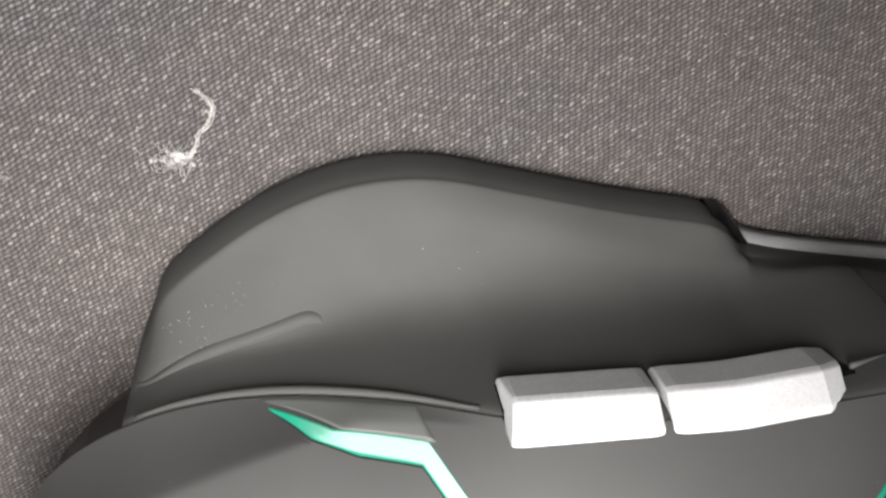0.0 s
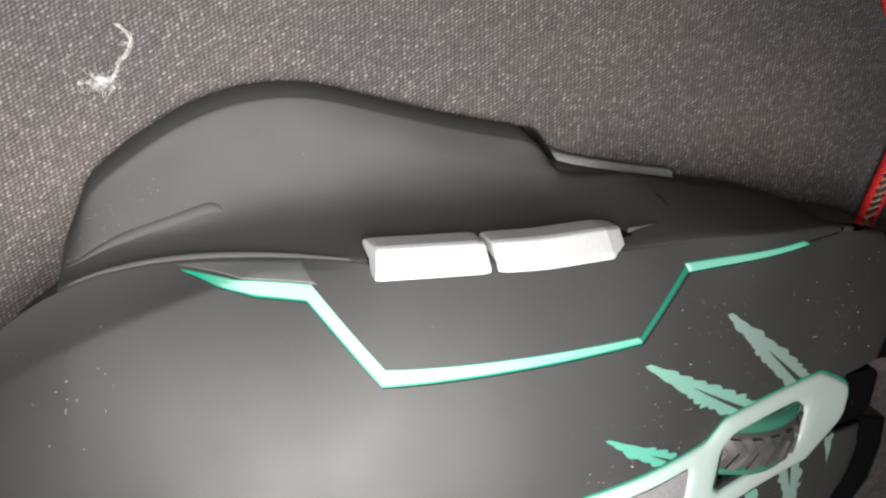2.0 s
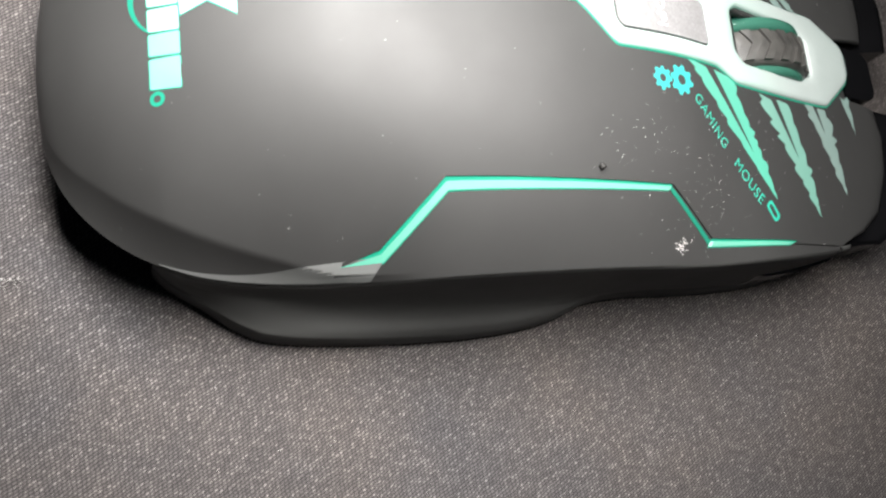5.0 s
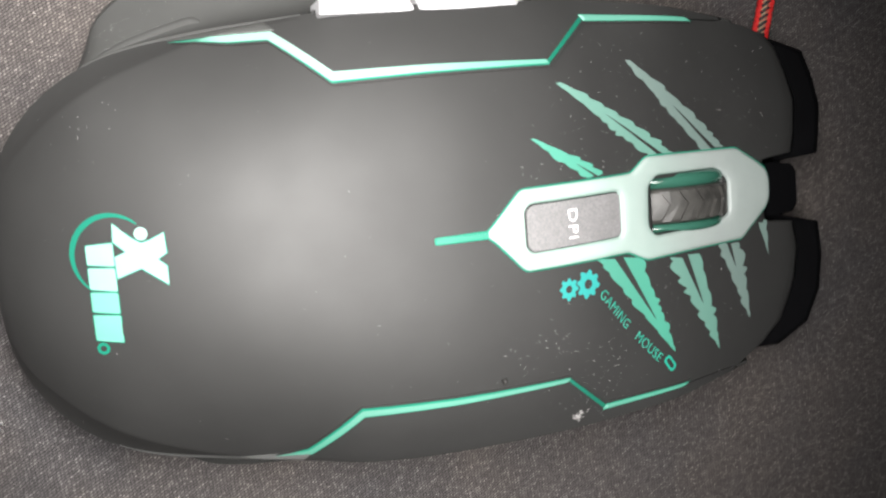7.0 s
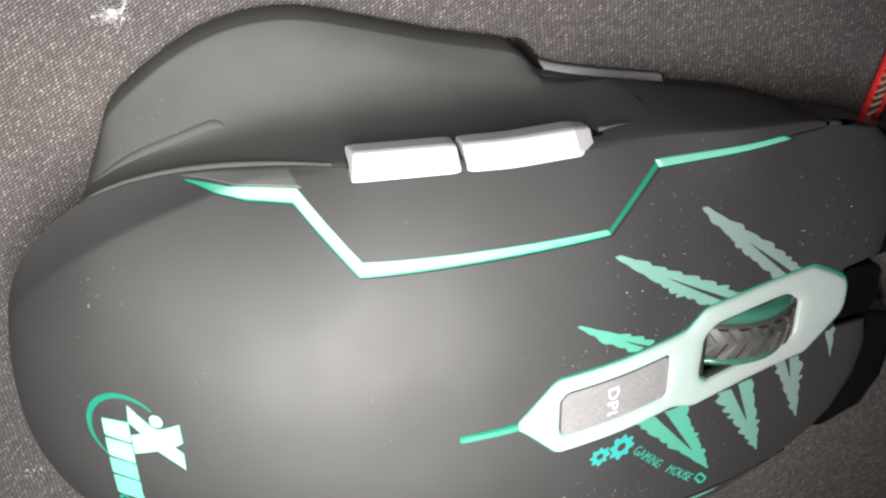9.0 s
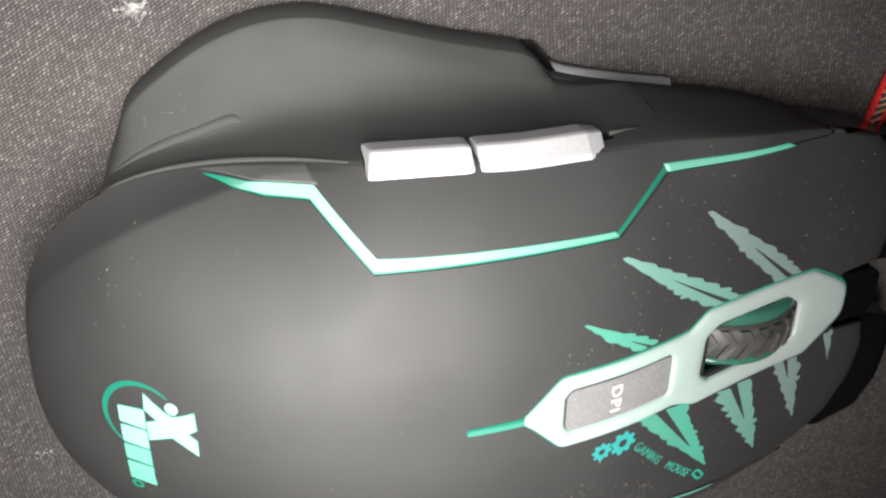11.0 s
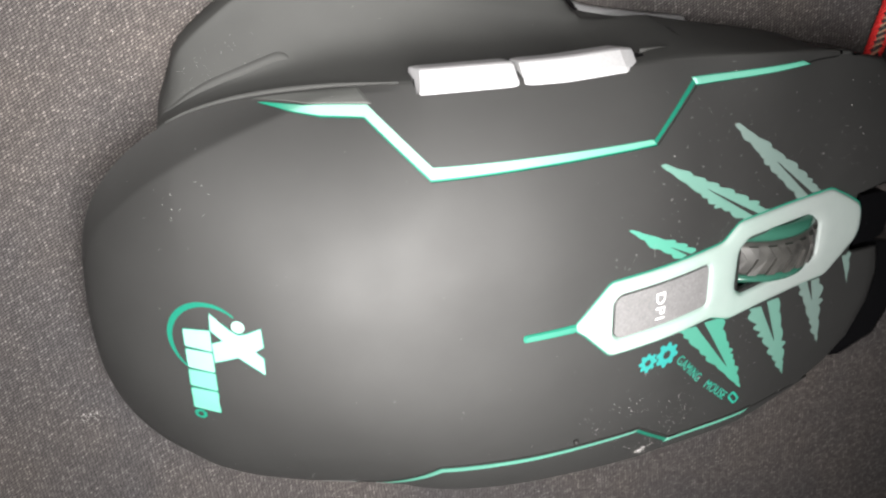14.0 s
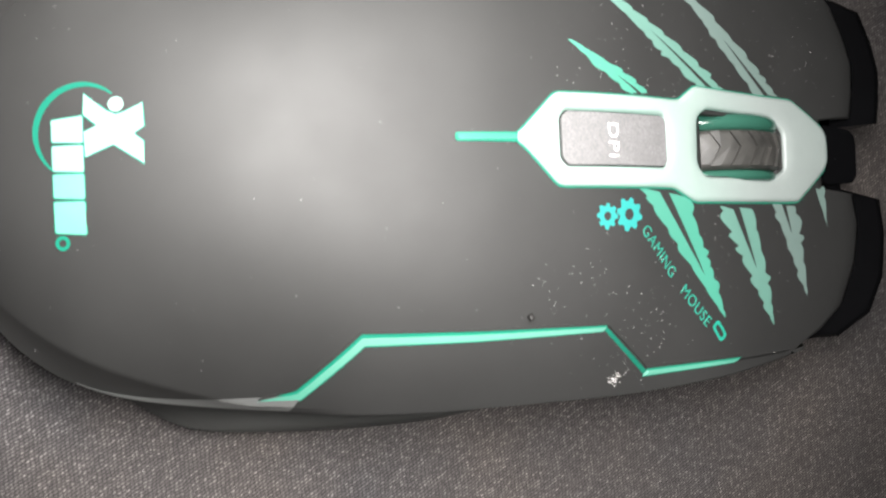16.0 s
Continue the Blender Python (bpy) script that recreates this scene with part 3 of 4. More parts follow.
def light_strip(side):
    cut = 0 if side > 0 else 4.5
    out = [(max(x, -29.6) if side < 0 else x, side * y) for x, y in STRIP_OUT]
    inn = [(max(x, -29.4) if side < 0 else x, side * y) for x, y in STRIP_IN]
    out[-1], inn[-1] = (out[-1][0] - cut, out[-1][1]), (inn[-1][0] - cut, inn[-1][1])
    if side < 0:
        out, inn = [out[0]] + out[3:], [inn[0]] + inn[3:]

    def between(fractions):
        return [tuple(Vector(a).lerp(Vector(b), f)) for a, b, f in zip(out, inn, fractions)]

    def moved(edge, d):
        return [(x, y + side * d) for x, y in edge]

    ahead = [0.05, 0.05, 0.04, 0.02, 0.02, 0.03, 0.04, 0.06, 0.05]
    behind = [0.95, 0.85, 0.84, 0.88, 0.82, 0.80, 0.74, 0.88, 0.97]
    if side < 0:
        ahead = [0.34] + [max(f, 0.10) for f in ahead[3:]]
        behind = [0.40] + [min(f, 0.70) for f in behind[3:]]
    a, b = between(ahead), between(behind)
    n, tail = len(a) - 2, 2 if side > 0 else 0
    milk = STRIP if side > 0 else STRIP_RIGHT
    ob = part("light_strip", ribbon(a[tail:n], b[tail:n], 0.16, 0.9), milk, mouse, "milky light strip glowing green", smooth=False)
    part("fore_run", ribbon(a[n:], b[n:], 0.16, 0.9), milk, ob)
    if side > 0:
        part("tail", ribbon(a[:3], b[:3], 0.16, 0.9), STRIP_TAIL, ob, "bright green tail of the strip", smooth=False)
    for some, look_of in ((slice(0, n), STRIP_EDGE), (slice(n - 1, n + 1), STRIP_DEEP), (slice(n, n + 2), STRIP_EDGE)):
        slim = look_of is STRIP_DEEP
        part("edge", ribbon((between([0.28] * len(out)) if slim else out)[some], (between([0.78] * len(out)) if slim else inn)[some], 0.08, 0.6), look_of, ob, "deep green lit edges of the strip", smooth=False)
    part("strip_lip", ribbon(moved(inn, -0.02), moved(inn, -0.34), 0.32, 0.8), SHELL, mouse, smooth=False)


for side in (1, -1):
    light_strip(side)
    x0 = 41.4 if side > 0 else 36.9
    part("button_seam", tube([Vector((x, side * (28.95 - 0.02 * (x - x0)), top(x, 28.95) + 0.02)) * MM for x in np.linspace(x0, 48.5, 9)], 0.13 * MM, 6), DARK, mouse)


def light_guides():
    """Unlit grey ends of the light guides behind the strips."""
    xs = list(np.linspace(-50.5, -25, 40))
    width = [curve_at(x, (-50.5, -45, -39, -33, -27, -25), (0.1, 0.4, 0.8, 1.5, 2.1, 2.2)) for x in xs]
    b = [(x - 0.6 * blend(x, -30, -25), rim(x)[0] - 0.12) for x in xs]
    a = [(x + 0.6 * blend(x, -30, -25), rim(x)[0] - 0.12 - w) for x, w in zip(xs, width)]
    part("light_guide", ribbon([(x, -y) for x, y in b], [(x, -y) for x, y in a], 0.12, 0.6), WINDOW, mouse, "unlit grey translucent light guide", smooth=False)
    xs = list(np.linspace(-38.5, -24.6, 26))
    outer = [(x - 0.5 * blend(x, -27, -24.6), rim(x)[0] - 0.1) for x in xs]
    inner = [(x + 0.7 * blend(x, -27, -24.6), 29.66 + 0.12 * blend(-x, 30, 38)) for x in xs]
    part("light_guide", ribbon(outer, inner, 0.20, 0.6), WINDOW_DARK, mouse, "dusty smoke-grey light guide")


light_guides()

# the centre frame with the wheel's opening and the tray of the grey button
FRAME = [(-0.3, 0.62), (0.7, 1.45), (5.1, 5.7), (25.2, 6.1), (28.6, 8.3), (49.6, 8.1), (53.6, 6.0), (56.5, 4.2), (57.2, 2.6), (57.2, -0.6), (56.4, -2.2), (53.6, -4.4), (50.1, -7.0), (27.7, -7.2), (23.7, -5.45), (5.2, -5.5), (0.9, -1.1), (-0.3, -0.22)]
OPENING = [(28.5, 3.9), (30.5, 5.3), (44.3, 5.2), (47.2, 3.2), (47.1, -2.3), (44.2, -3.7), (29.9, -3.8), (28.2, -2.2)]
TRAY = [(5.7, 2.6), (6.5, 3.4), (21.8, 3.6), (22.3, 3.1), (22.3, -2.2), (21.8, -2.7), (6.5, -2.9), (5.7, -2.1)]


def dense(loop, step=0.9):
    out = []
    for a, b in zip(loop, loop[1:] + loop[:1]):
        n = max(1, round(math.dist(a, b) / step))
        out += [(a[0] + (b[0] - a[0]) * k / n, a[1] + (b[1] - a[1]) * k / n) for k in range(n)]
    return out


def grown(loop, d):
    """The outline moved outwards by d (inwards where d is negative), point by point."""
    out = []
    area = sum(a[0] * b[1] - b[0] * a[1] for a, b in zip(loop, loop[1:] + loop[:1]))
    turn = 1 if area > 0 else -1
    for i, p in enumerate(loop):
        a, b = Vector(loop[i - 1]), Vector(loop[(i + 1) % len(loop)])
        along = (b - a).normalized()
        out.append((p[0] + turn * along.y * d, p[1] - turn * along.x * d))
    return out


def skirt(bm, levels):
    """Bands between loops of equal count, each with its own lift over the shell (millimetres in, metres out)."""
    rings = [[bm.verts.new(Vector((x, y, top(x, y) + lift)) * MM) for x, y in loop] for loop, lift in levels]
    for a, b in zip(rings, rings[1:]):
        for i in range(len(a)):
            k = (i + 1) % len(a)
            bm.faces.new((a[i], a[k], b[k], b[i]))


def build_frame():
    edge, hole, tray = dense(rounded(FRAME, 0.8)), dense(rounded(OPENING, 0.8)), dense(rounded(TRAY, 0.4))
    bm = outline(grown(edge, -0.75), grown(hole, 0.5), grown(tray, 0.75))
    bmesh.ops.triangulate(bm, faces=bm.faces)
    inner = [e for e in bm.edges if not e.is_boundary and e.calc_length() > 2.0]
    bmesh.ops.subdivide_edges(bm, edges=inner, cuts=2)
    bmesh.ops.triangulate(bm, faces=[f for f in bm.faces if len(f.verts) > 3])
    for v in bm.verts:
        v.co = Vector((v.co.x, v.co.y, top(v.co.x, v.co.y) + 0.72)) * MM
    skirt(bm, [(grown(edge, -0.75), 0.72), (grown(edge, -0.3), 0.6), (grown(edge, -0.05), 0.25), (edge, -0.5)])
    skirt(bm, [(grown(hole, 0.5), 0.72), (grown(hole, 0.15), 0.55), (hole, 0.1), (hole, -1.6)])
    skirt(bm, [(grown(tray, 0.75), 0.72), (grown(tray, 0.5), 0.62), (grown(tray, 0.15), -0.05), (grown(tray, 0.1), -0.6)])
    bmesh.ops.remove_doubles(bm, verts=bm.verts, dist=1e-6)
    ob = part("centre_frame", bm, BEZEL, mouse, "milky white plastic frame round wheel, lit green from below")
    # glowing skirt added to draw the green light bleeding out round the frame
    foot = bmesh.new()
    skirt(foot, [(grown(edge, -0.2), 0.16), (grown(edge, 0.14), 0.10), (grown(edge, 0.2), -0.5)])
    part("edge", foot, STRIP_EDGE, ob, "deep green skirt drawing the light bleed round the frame")


build_frame()


def build_stem():
    core = rounded([(-7.6, 0.52), (-0.2, 0.56), (-0.2, -0.12), (-7.6, -0.2)], 0.3)
    ob = part("stem", drape(outline(rounded([(-7.9, 0.66), (-0.1, 0.78), (-0.1, -0.36), (-7.9, -0.34)], 0.4)), 0.18, 1.0, 1.0), STRIP_EDGE, mouse, "thin green lit stem behind the frame", smooth=False)
    part("core", drape(outline(core), 0.32, 0.4, 1.0), STEM, ob, "pale green top of the stem", smooth=False)


build_stem()


def build_dpi():
    ob = part("dpi_button", drape(outline(rounded(TRAY, 0.4)), 0.42, 1.0, 1.0), FLAKE, mouse, "grey metal-flake button with white letters", smooth=False)
    smoothed(ob, 0.15 * MM, 2, 50)
    lettering("lettering", "DPI", (12.5, 2.45), -90, 2.3, 4.3, WHITE_PRINT, ob, 0.46, "white printed letters")


def lettering(name, words, at, turn, size, length, material, parent, lift, label=""):
    """Printed words on the shell; at: where they begin, length: how far they run, in millimetres."""
    data = bpy.data.curves.new(name, "FONT")
    data.body, data.size, data.offset, data.space_character = words, size, -0.006 * size, 1.1
    tmp = bpy.data.objects.new(name, data)
    scene.collection.objects.link(tmp)
    me = bpy.data.meshes.new_from_object(tmp.evaluated_get(bpy.context.evaluated_depsgraph_get()))
    bpy.data.objects.remove(tmp)
    bm = bmesh.new()
    bm.from_mesh(me)
    bpy.data.meshes.remove(me)
    stretch = length / max(v.co.x for v in bm.verts)
    m = Matrix.Translation((at[0], at[1], 0)) @ Matrix.Rotation(radians(turn), 4, "Z") @ Matrix.Diagonal((stretch, 1, 1, 1))
    bmesh.ops.transform(bm, matrix=m, verts=bm.verts)
    return part(name, drape(bm, lift + 0.03, 0.1, 5), material, parent, label, smooth=False)


build_dpi()


def build_wheel():
    axle, r, y0, y1 = Vector((36.6, 0.3, 13.6)), 12.0, -3.1, 3.6
    pit = bmesh.new()
    bmesh.ops.create_cube(pit, size=1, matrix=pose(38 * MM, 0.5 * MM, 12 * MM) @ Matrix.Diagonal((21 * MM, 10.4 * MM, 14 * MM, 1)))
    bmesh.ops.delete(pit, geom=[f for f in pit.faces if f.normal.z > 0.5], context="FACES")
    part("wheel_well", pit, DARK, mouse, smooth=False)
    wheel = bmesh.new()
    n = 72
    prof = [(y0 + 0.9, 4), (y0 + 0.5, r - 1.3), (y0 + 0.9, r - 0.2), (y0 + 1.4, r), (y1 - 1.4, r), (y1 - 0.9, r - 0.2), (y1 - 0.5, r - 1.3), (y1 - 0.9, 4)]
    loops = []
    for i in range(n):
        a = 2 * math.pi * i / n
        loops.append([wheel.verts.new((axle + Vector((math.cos(a) * q, 0, math.sin(a) * q)) + Vector((0, y - axle.y, 0))) * MM) for y, q in prof])
    for i in range(n):
        for k in range(len(prof) - 1):
            wheel.faces.new((loops[i][k], loops[i][k + 1], loops[(i + 1) % n][k + 1], loops[(i + 1) % n][k]))
    ob = part("scroll_wheel", wheel, RUBBER, mouse, "dark rubber scroll wheel with chevron tread")
    for i in range(26):
        tread = bmesh.new()
        vs = []
        for lift in (-0.5, 0.45):
            for off in (0.0, 1.35):
                for y in (y0 + 1.0, 0.5, y1 - 1.0):
                    a = 2 * math.pi * i / 26 + (off + (0.0 if y != 0.5 else 1.5)) / r
                    vs.append(tread.verts.new((axle + Vector((math.cos(-a) * (r + lift), y - axle.y, math.sin(-a) * (r + lift)))) * MM))
        for q in ((6, 7, 10, 9), (7, 8, 11, 10), (0, 1, 7, 6), (1, 2, 8, 7), (3, 9, 10, 4), (4, 10, 11, 5), (0, 6, 9, 3), (2, 5, 11, 8)):
            tread.faces.new([vs[k] for k in q])
        part("tread", tread, RUBBER, ob, smooth=False)
    for y, thick in ((y0 - 0.2, 0.75), (y1 + 0.45, 1.15)):
        halo = bmesh.new()
        pts = [(axle + Vector((math.cos(2 * math.pi * i / 48) * (r - 1.2), y - axle.y, math.sin(2 * math.pi * i / 48) * (r - 1.2)))) * MM for i in range(49)]
        halo = tube(pts, thick * MM, 10)
        part("rim", halo, RIM_GLOW, ob, "green lit clear rim")
    nose = outline(rounded([(57.0, 4.9), (63.6, 4.4), (64.8, 3.2), (64.8, -2.8), (63.6, -3.9), (57.0, -4.1)], 0.8))
    part("wheel_cover", drape(nose, -0.6, 4.0, 1.0), BASE, mouse, "black nose piece ahead of the wheel", smooth=False)


build_wheel()


# ---- printed and backlit marks
def claw(tip, roots, slit, gap, material, seed, blunt=0.18, swell=1.5):
    """A torn slash: two ragged edges from a blunt tip to the roots, split from slit (a share of its length) by a dark gap that widens to gap at the roots."""
    rnd = random.Random(seed)
    tip, ends = Vector(tip), [Vector(p) for p in roots]
    along = (ends[0] + ends[1]) / 2 - tip
    ahead = along.normalized()
    n = max(24, int(along.length * 4))
    bm = bmesh.new()
    for end, other in ((ends[0], ends[1]), (ends[1], ends[0])):
        across = (end - other).normalized()
        span, jag, tooth = rnd.uniform(1.2, 2.2), rnd.uniform(0.2, 0.5), 0.0
        inner, outer = [], []
        scale = min(1.0, (end - other).length / 5.5)
        for i in range(n + 1):
            t = i / n
            mid = tip + along * t
            half = (end - other).length / 2
            wide = half * (blunt + (1 - blunt) * min(1.0, swell * t) ** 0.9) - 0.1
            if tooth > span:
                span, jag, tooth = rnd.uniform(1.3, 3.8), rnd.choice((0.3, 0.5, 0.8, 1.15)), 0.0
            # each tear swells, then breaks off short
            rag = (jag * math.sin(math.pi * min(tooth / span, 1.0) ** 1.5) ** 0.7 - 0.25) * min(1.0, 0.35 + 1.2 * t) * scale + rnd.uniform(-0.04, 0.04)
            tooth += along.length / n
            open_by = gap / 2 * max(0.0, (t - slit) / (1 - slit)) ** 0.85 + (0.05 if t > slit else 0.0)
            inner.append(mid + across * min(open_by, wide * 0.8))
            outer.append(mid + across * (wide + (rag if 0 < i < n else 0.0)))
        for lst in (inner, outer):
            lst[-1] = lst[-1] + ahead * rnd.uniform(-0.5, 0.2)
        a = [bm.verts.new((p.x, p.y, 0)) for p in inner]
        b = [bm.verts.new((p.x, p.y, 0)) for p in outer]
        for i in range(n):
            bm.faces.new((a[i], a[i + 1], b[i + 1], b[i]))
    part("claw_mark", drape(bm, 0.05, 0.1, 2.5), material, mouse, "torn slash mark, backlit green" if material is not CLAW_C else "torn slash mark, pale grey", smooth=False)


claw((8.0, 12.3), ((16.7, 6.2), (20.1, 6.4)), 0.66, 0.6, CLAW_A, 3, 0.22, 1.6)
claw((13.7, 19.8), ((30.1, 7.8), (34.9, 8.3)), 0.42, 1.0, CLAW_B, 5, 0.22, 1.6)
claw((27.3, 22.7), ((42.2, 8.0), (46.8, 8.5)), 0.50, 1.0, CLAW_C, 8, 0.22, 1.6)
claw((33.9, -22.8), ((17.6, -5.4), (25.9, -6.4)), 0.36, 1.8, CLAW_A, 11, 0.05, 1.1)
claw((44.6, -24.6), ((32.9, -7.7), (39.8, -8.1)), 0.50, 1.5, CLAW_B, 14, 0.05, 1.1)
claw((52.1, -20.9), ((44.5, -7.2), (49.5, -7.4)), 0.70, 0.9, CLAW_C, 17, 0.05, 1.1)
claw((56.8, -10.6), ((54.3, -4.8), (56.2, -4.6)), 0.95, 0.1, CLAW_C, 20, 0.05, 1.1)


def gear(cx, cy, r, hole, start):
    """A cogwheel with eight short worn teeth."""
    pts = []
    for i in range(64):
        a = 2 * math.pi * i / 64
        k = 1.0 + 0.13 * max(-1, min(1, 2.2 * math.cos(8 * a + start))) + 0.04 * math.sin(3 * a + start)
        pts.append((cx + r * k * math.cos(a), cy + r * k * math.sin(a)))
    part("gear_mark", drape(outline(pts, ring(cx, cy, hole, 16)), 0.05, 0.1, 2), GEAR, mouse, "printed cogwheel, backlit green", smooth=False)


gear(12.15, -9.0, 1.42, 0.55, 0.4)
gear(15.6, -8.8, 1.85, 0.72, 1.7)
lettering("lettering", "GAMING", (17.6, -10.85), -48.5, 2.15, 8.2, PRINT, mouse, 0.05, "green backlit words")
lettering("lettering", "MOUSE", (24.9, -18.8), -43.5, 2.15, 7.4, PRINT, mouse, 0.05, "green backlit words")


def pointer_icon():
    def pill(k, s):
        c = Vector((32.9, -24.6))
        u, w = Vector((0.62, -0.78)), Vector((0.78, 0.62))
        pts = [(-1.5, -0.75), (1.5, -0.75), (1.5, 0.75), (-1.5, 0.75)]
        return rounded([tuple(c + u * a * k + w * b * s) for a, b in pts], 0.6)
    part("icon_mark", drape(outline(pill(1, 1), pill(0.72, 0.5)), 0.05, 0.1, 2), PRINT, mouse, "small outlined oval icon", smooth=False)


pointer_icon()


# ---- the maker's mark, as plain shapes
def maker_mark():
    arc_out, arc_in = [], []
    c = Vector((-47.7, 2.35))
    for i in range(41):
        t = i / 40
        a = radians(46 + (236 - 46) * t)
        r = curve_at(t, (0, 0.25, 0.55, 0.78, 1), (4.85, 4.85, 4.85, 5.0, 5.35))
        w = 0.10 + 0.27 * math.sin(math.pi * t) ** 0.9
        for lst, k in ((arc_out, w), (arc_in, -w)):
            lst.append((c.x + (r + k) * math.cos(a), c.y + (r + k) * math.sin(a)))
    part("mark_arc", drape(outline(arc_out + arc_in[::-1]), 0.05, 0.1, 2), LOGO_DIM, mouse, "green backlit curved line", smooth=False)
    part("mark_dot", drape(outline(ring(-43.95, 4.65, 0.82)), 0.08, 0.1, 2), LOGO, mouse, "pale green backlit dot", smooth=False)
    bars = [(-47.3, 6.1), (-45.0, 4.05), (-44.0, 3.5), (-43.0, 3.75), (-41.2, 4.6), (-41.1, 2.1), (-42.2, 1.35), (-41.2, 0.45), (-41.2, -1.9), (-44.3, 0.35), (-47.3, -0.8), (-47.4, 1.9), (-46.0, 2.5), (-47.4, 3.8)]
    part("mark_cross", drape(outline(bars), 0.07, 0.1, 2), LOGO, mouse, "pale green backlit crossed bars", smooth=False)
    part("mark_glow", drape(outline(grown(bars, 0.15)), 0.03, 0.1, 2), LOGO_DIM, mouse, smooth=False)
    # a plain bar stands for each of the four signs under the cross
    for k, (y0, y1) in enumerate(((3.7, 0.85), (0.50, -2.3), (-2.6, -5.2), (-5.55, -9.0))):
        block = [(-47.5, y0), (-47.5, y1 - 0.1), (-50.85, y1 + 0.25), (-50.85, y0 + 0.15 - (0.35 if k == 0 else 0))]
        part("mark_bar", drape(outline(rounded(block, 0.25)), 0.07, 0.1, 2), LOGO if k < 2 else LOGO_MID, mouse, "pale green backlit bar", smooth=False)
        part("mark_glow", drape(outline(rounded(grown(block, 0.16), 0.3)), 0.03, 0.1, 2), LOGO_DIM, mouse, smooth=False)
    part("mark_ring", drape(outline(ring(-50.15, -9.9, 0.82), ring(-50.15, -9.9, 0.40)), 0.05, 0.1, 2), LOGO_DIM, mouse, "small green backlit ring", smooth=False)


maker_mark()


# ---------------------------------------------------------------- cable
def build_cable():
    keys = [(0.050, 0.004, 0.006), (0.061, 0.0125, 0.0045), (0.0662, 0.0220, 0.0030), (0.0681, 0.0270, 0.0026), (0.0697, 0.0320, 0.0024), (0.0705, 0.0375, 0.0024),
            (0.0702, 0.0430, 0.0024), (0.0684, 0.0480, 0.0024), (0.0655, 0.0525, 0.0024), (0.0625, 0.0575, 0.0024), (0.060, 0.070, 0.0024), (0.064, 0.100, 0.0024), (0.095, 0.150, 0.0024), (0.17, 0.23, 0.0024)]
    pts = []
    for i in range(len(keys) - 1):
        p0, p1, p2, p3 = (Vector(keys[min(max(i + k, 0), len(keys) - 1)]) for k in (-1, 0, 1, 2))
        steps = max(4, int((p2 - p1).length / 0.0006))
        for k in range(steps):
            t = k / steps
            pts.append(0.5 * (2 * p1 + (p2 - p0) * t + (2 * p0 - 5 * p1 + 4 * p2 - p3) * t * t + (3 * p1 - p0 - 3 * p2 + p3) * t**3))
    cable = part("cable", tube(pts, 1.25 * MM, 12), RED, None, "")
    tagged(cable, "red braided mouse cable with a dark ladder stripe on cloth", "cable")
    length = [0.0]
    for a, b in zip(pts, pts[1:]):
        length.append(length[-1] + (b - a).length)

    def on_skin(i, angle, r):
        ahead = (pts[min(i + 1, len(pts) - 1)] - pts[max(i - 1, 0)]).normalized()
        u = ahead.cross(Vector((0, 0, 1))).normalized()
        return pts[i] + r * (math.cos(angle) * u + math.sin(angle) * u.cross(ahead))

    for turn in (1, -1):
        for s in range(8):
            line = [on_skin(i, turn * length[i] / 0.0062 * 2 * math.pi + 2 * math.pi * s / 8, (1.30 + 0.06 * math.sin(length[i] / 0.0005 + 1.6 * turn)) * MM) for i in range(len(pts))]
            part("strand", tube(line, 0.24 * MM, 5), RED, cable)
    for name, yarn, start in (("dark_stitches", BLACK_YARN, 0), ("tan_stitches", TAN_YARN, 1)):
        bm = bmesh.new()
        for i in range(2 + start, len(pts) - 3, 2):
            join(bm, tube([on_skin(i, radians(146), 1.42 * MM), on_skin(i + 1, radians(120), 1.56 * MM), on_skin(i + 2, radians(94), 1.42 * MM)], (0.30 if start == 0 else 0.17) * MM, 5))
        part(name, bm, yarn, cable)


build_cable()


# ---------------------------------------------------------------- lint and dust
def fluff(at, size, seed, clumps, strands, label):
    """A tuft: a few matted clumps with loose fibres sticking out."""
    rnd = random.Random(seed)
    bm = bmesh.new()
    for _ in range(clumps):
        blob = bmesh.new()
        bmesh.ops.create_icosphere(blob, subdivisions=3, radius=1)
        c = Vector((rnd.gauss(0, 0.34), rnd.gauss(0, 0.15), rnd.uniform(0.05, 0.16))) * size
        r = Vector((rnd.uniform(0.05, 0.13), rnd.uniform(0.04, 0.10), 0.05)) * size
        shift = rnd.uniform(0, 50)
        for v in blob.verts:
            k = 1 + 0.55 * noise.noise(v.co * 2.2 + Vector((shift, 0, 0))) + 0.25 * noise.noise(v.co * 6 + Vector((shift, 3, 0)))
            v.co = Vector(at) + c + Vector((v.co.x * r.x, v.co.y * r.y, v.co.z * r.z)) * k
        join(bm, blob)
    for _ in range(strands):
        p = Vector((rnd.gauss(0, 0.4), rnd.gauss(0, 0.18), rnd.uniform(0.03, 0.2))) * size
        way = rnd.uniform(0, 2 * math.pi)
        line = []
        for k in range(7):
            way += rnd.uniform(-0.7, 0.7)
            p = p + Vector((math.cos(way), math.sin(way), rnd.uniform(-0.15, 0.12))) * size * 0.07
            p.z = max(p.z, 0.02 * size)
            line.append(Vector(at) + p)
        join(bm, tube(line, 0.008 * size, 4))
    return tagged(part("lint", bm, LINT), label, "lint", group="lint on the cloth", kind="stuff")


fluff((-0.0443, 0.0474, 0.0), 0.0024, 1, 34, 110, "tuft of white lint on charcoal cloth")


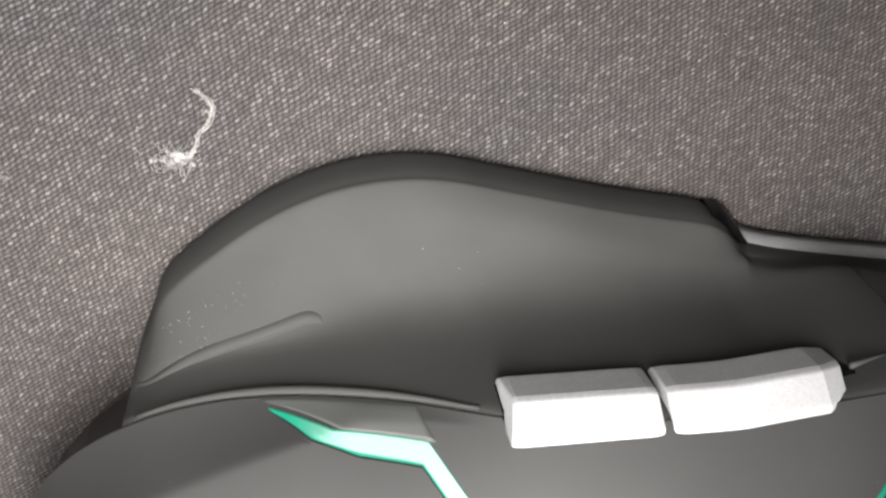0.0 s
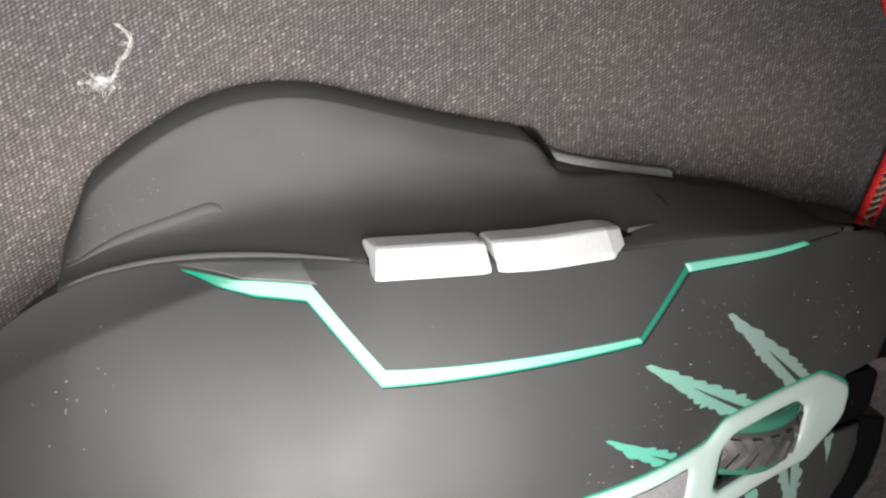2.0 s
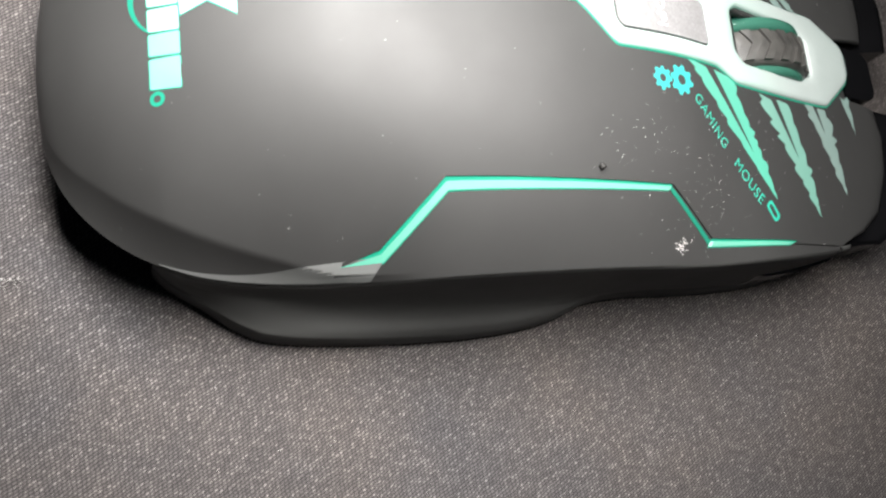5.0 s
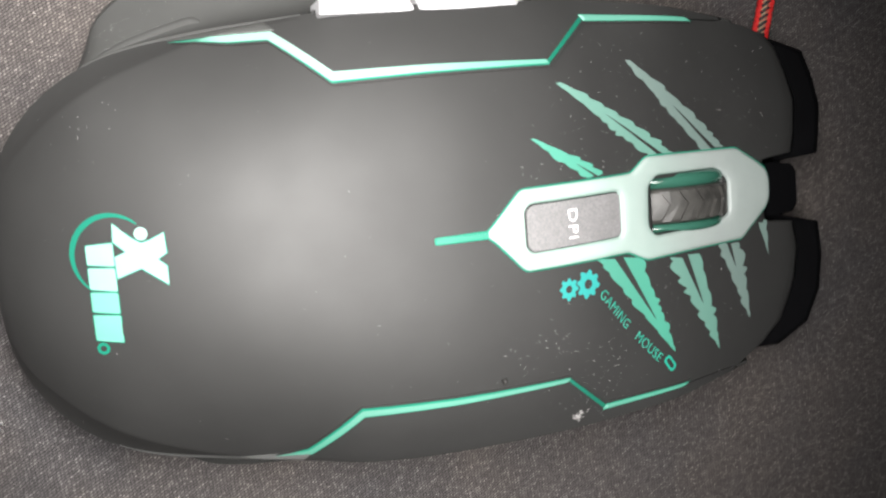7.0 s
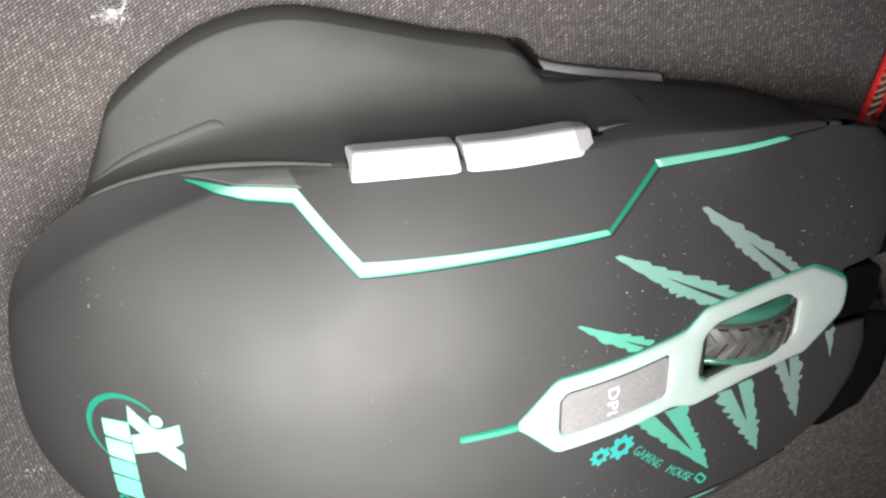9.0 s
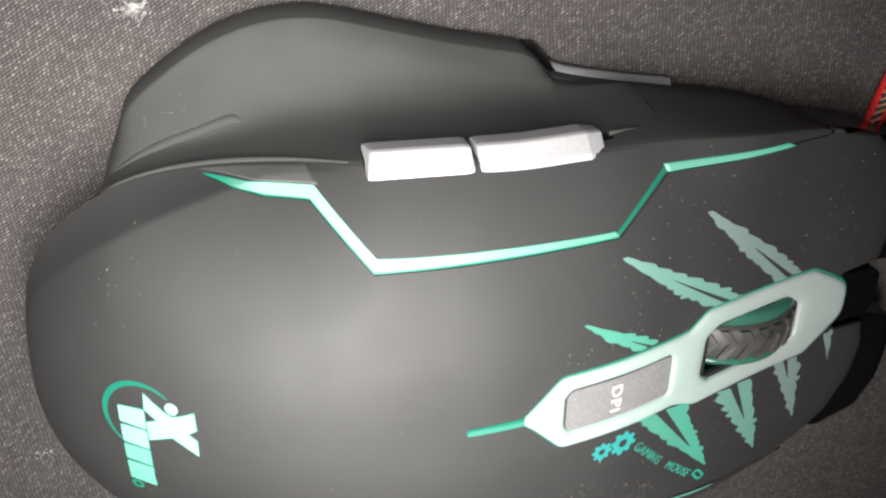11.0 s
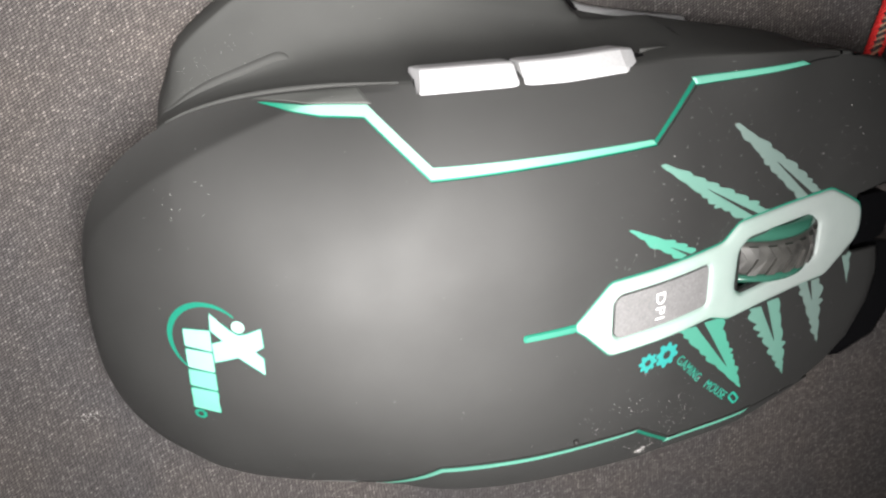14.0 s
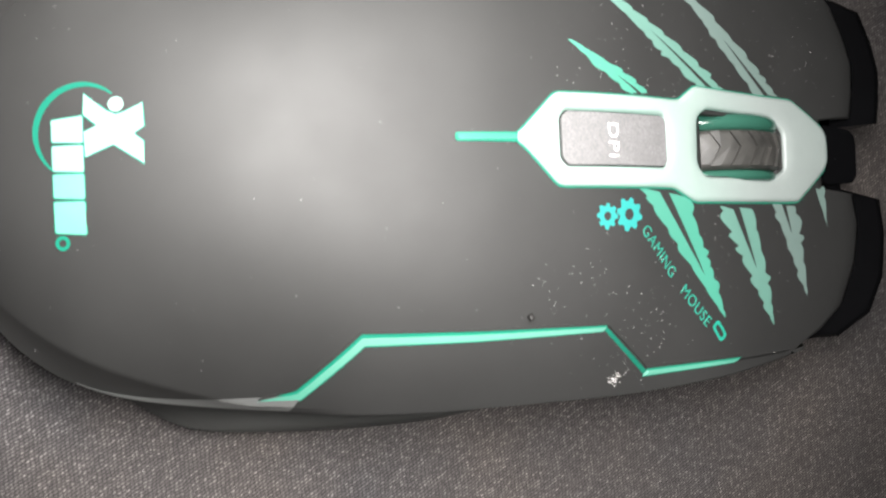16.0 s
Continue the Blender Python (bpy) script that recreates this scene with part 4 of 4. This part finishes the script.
def lint_tail():
    bm = bmesh.new()
    rnd = random.Random(4)
    for _ in range(7):
        line = []
        for t in np.linspace(0, 1, 12):
            x = curve_at(t, (0, 0.4, 0.75, 1), (-43.0, -41.5, -40.4, -41.8)) + rnd.gauss(0, 0.16)
            y = curve_at(t, (0, 0.4, 0.75, 1), (47.7, 50.2, 52.4, 54.2)) + rnd.gauss(0, 0.16)
            line.append(Vector((x, y, 0.25 + 0.2 * rnd.random())) * MM)
        join(bm, tube(line, 0.05 * MM, 4))
    tagged(part("lint", bm, LINT), "curved wisp of white lint on charcoal cloth", "lint", group="lint on the cloth", kind="stuff")


lint_tail()
fluff((-0.0410, 0.0517, 0.0), 0.0011, 13, 10, 26, "small knot in a wisp of white lint on cloth")
fluff((-0.0474, 0.0507, 0.0), 0.0005, 15, 6, 6, "tiny white lint speck on charcoal cloth")
fluff((-0.0695, -0.0226, 0.0), 0.0022, 7, 3, 16, "thin wisp of pale lint on charcoal cloth")
fluff((-0.0600, 0.0465, 0.0), 0.0012, 9, 2, 12, "thin wisp of pale lint on charcoal cloth")


def flake(bm, p, size, rnd, up=Vector((0, 0, 1))):
    vs = []
    for k in range(4):
        a = math.pi / 2 * k + rnd.uniform(-0.4, 0.4)
        vs.append(bm.verts.new(p + Vector((math.cos(a), math.sin(a), 0)) * size * rnd.uniform(0.5, 1.2)))
    tip = bm.verts.new(p + up * size * 0.6)
    for a, b in zip(vs, vs[1:] + vs[:1]):
        bm.faces.new((a, b, tip))
    bm.faces.new(vs[::-1])


def dust_on_mouse():
    rnd = random.Random(21)
    bm = bmesh.new()
    spots = [(rnd.uniform(-58, 60), rnd.uniform(-27, 27), rnd.uniform(0.025, 0.07)) for _ in range(120)]
    for cx, cy, n, spread in ((9, -16, 22, 3), (19, -24, 90, 4), (30, -16, 50, 5), (8, -20, 40, 4), (9, 3, 20, 5), (22, 10, 40, 5), (26, 24, 40, 4), (14, 17, 22, 4), (10, 9, 16, 4), (50, 15, 60, 5), (40, 4, 14, 4), (-52, 17, 9, 2.4), (-45, 22, 6, 3), (36, 20, 14, 4), (48, -16, 16, 4)):
        spots += [(rnd.gauss(cx, spread), rnd.gauss(cy, spread), rnd.uniform(0.03, 0.10)) for _ in range(n)]
    spots += [(rnd.gauss(15.8, 0.6), rnd.gauss(-29.5, 0.45), rnd.uniform(0.08, 0.17)) for _ in range(40)]
    spots += [(rnd.uniform(-38, -25), rnd.uniform(29.75, 31.0), rnd.uniform(0.03, 0.075)) for _ in range(170)]
    for x, y, s in spots:
        if -60 < x < 61 and abs(y) < rim(x)[0] - 0.25:
            flake(bm, Vector((x, y, top(x, y) + 0.02)) * MM, s * 1.0 * MM, rnd)
    for cx, n in ((-45, 45), (-40, 16), (-20, 5), (2, 4)):
        for _ in range(n):
            x = rnd.gauss(cx, 3)
            yr = rim(x)[0]
            y = yr + rnd.uniform(0.15, 0.6) * (curve_at(x, EVEN_X, EVEN_Y) - yr)
            flake(bm, Vector((x, y, flank_height(x, y) + 0.03)) * MM, rnd.uniform(0.02, 0.055) * MM, rnd)
    ob = part("dust", bm, DUST, None, "", smooth=False)
    ob.matrix_world = mouse.matrix_world
    tagged(ob, "pale dust specks scattered over the black shell", "dust", kind="stuff")


def dust_on_cloth():
    rnd = random.Random(33)
    bm = bmesh.new()
    for _ in range(900):
        x, y = rnd.uniform(-110, 130), rnd.uniform(-95, 95)
        flake(bm, Vector((x, y, 0.06)) * MM, rnd.uniform(0.03, 0.085) * MM, rnd)
    tagged(part("cloth_dust", bm, DUST, None, "", smooth=False), "tiny pale specks caught in the cloth", "dust", kind="stuff")


def crumb():
    rnd = random.Random(5)
    bm = bmesh.new()
    bmesh.ops.create_icosphere(bm, subdivisions=2, radius=0.45 * MM)
    for v in bm.verts:
        v.co *= 1 + rnd.uniform(-0.25, 0.25)
        v.co += Vector((1.8, -20.7, top(1.8, -20.7) + 0.3)) * MM
    ob = tagged(part("crumb", bm, CRUMB), "tiny black crumb beside the light strip", "crumb")
    ob.matrix_world = mouse.matrix_world


dust_on_mouse()
dust_on_cloth()
crumb()
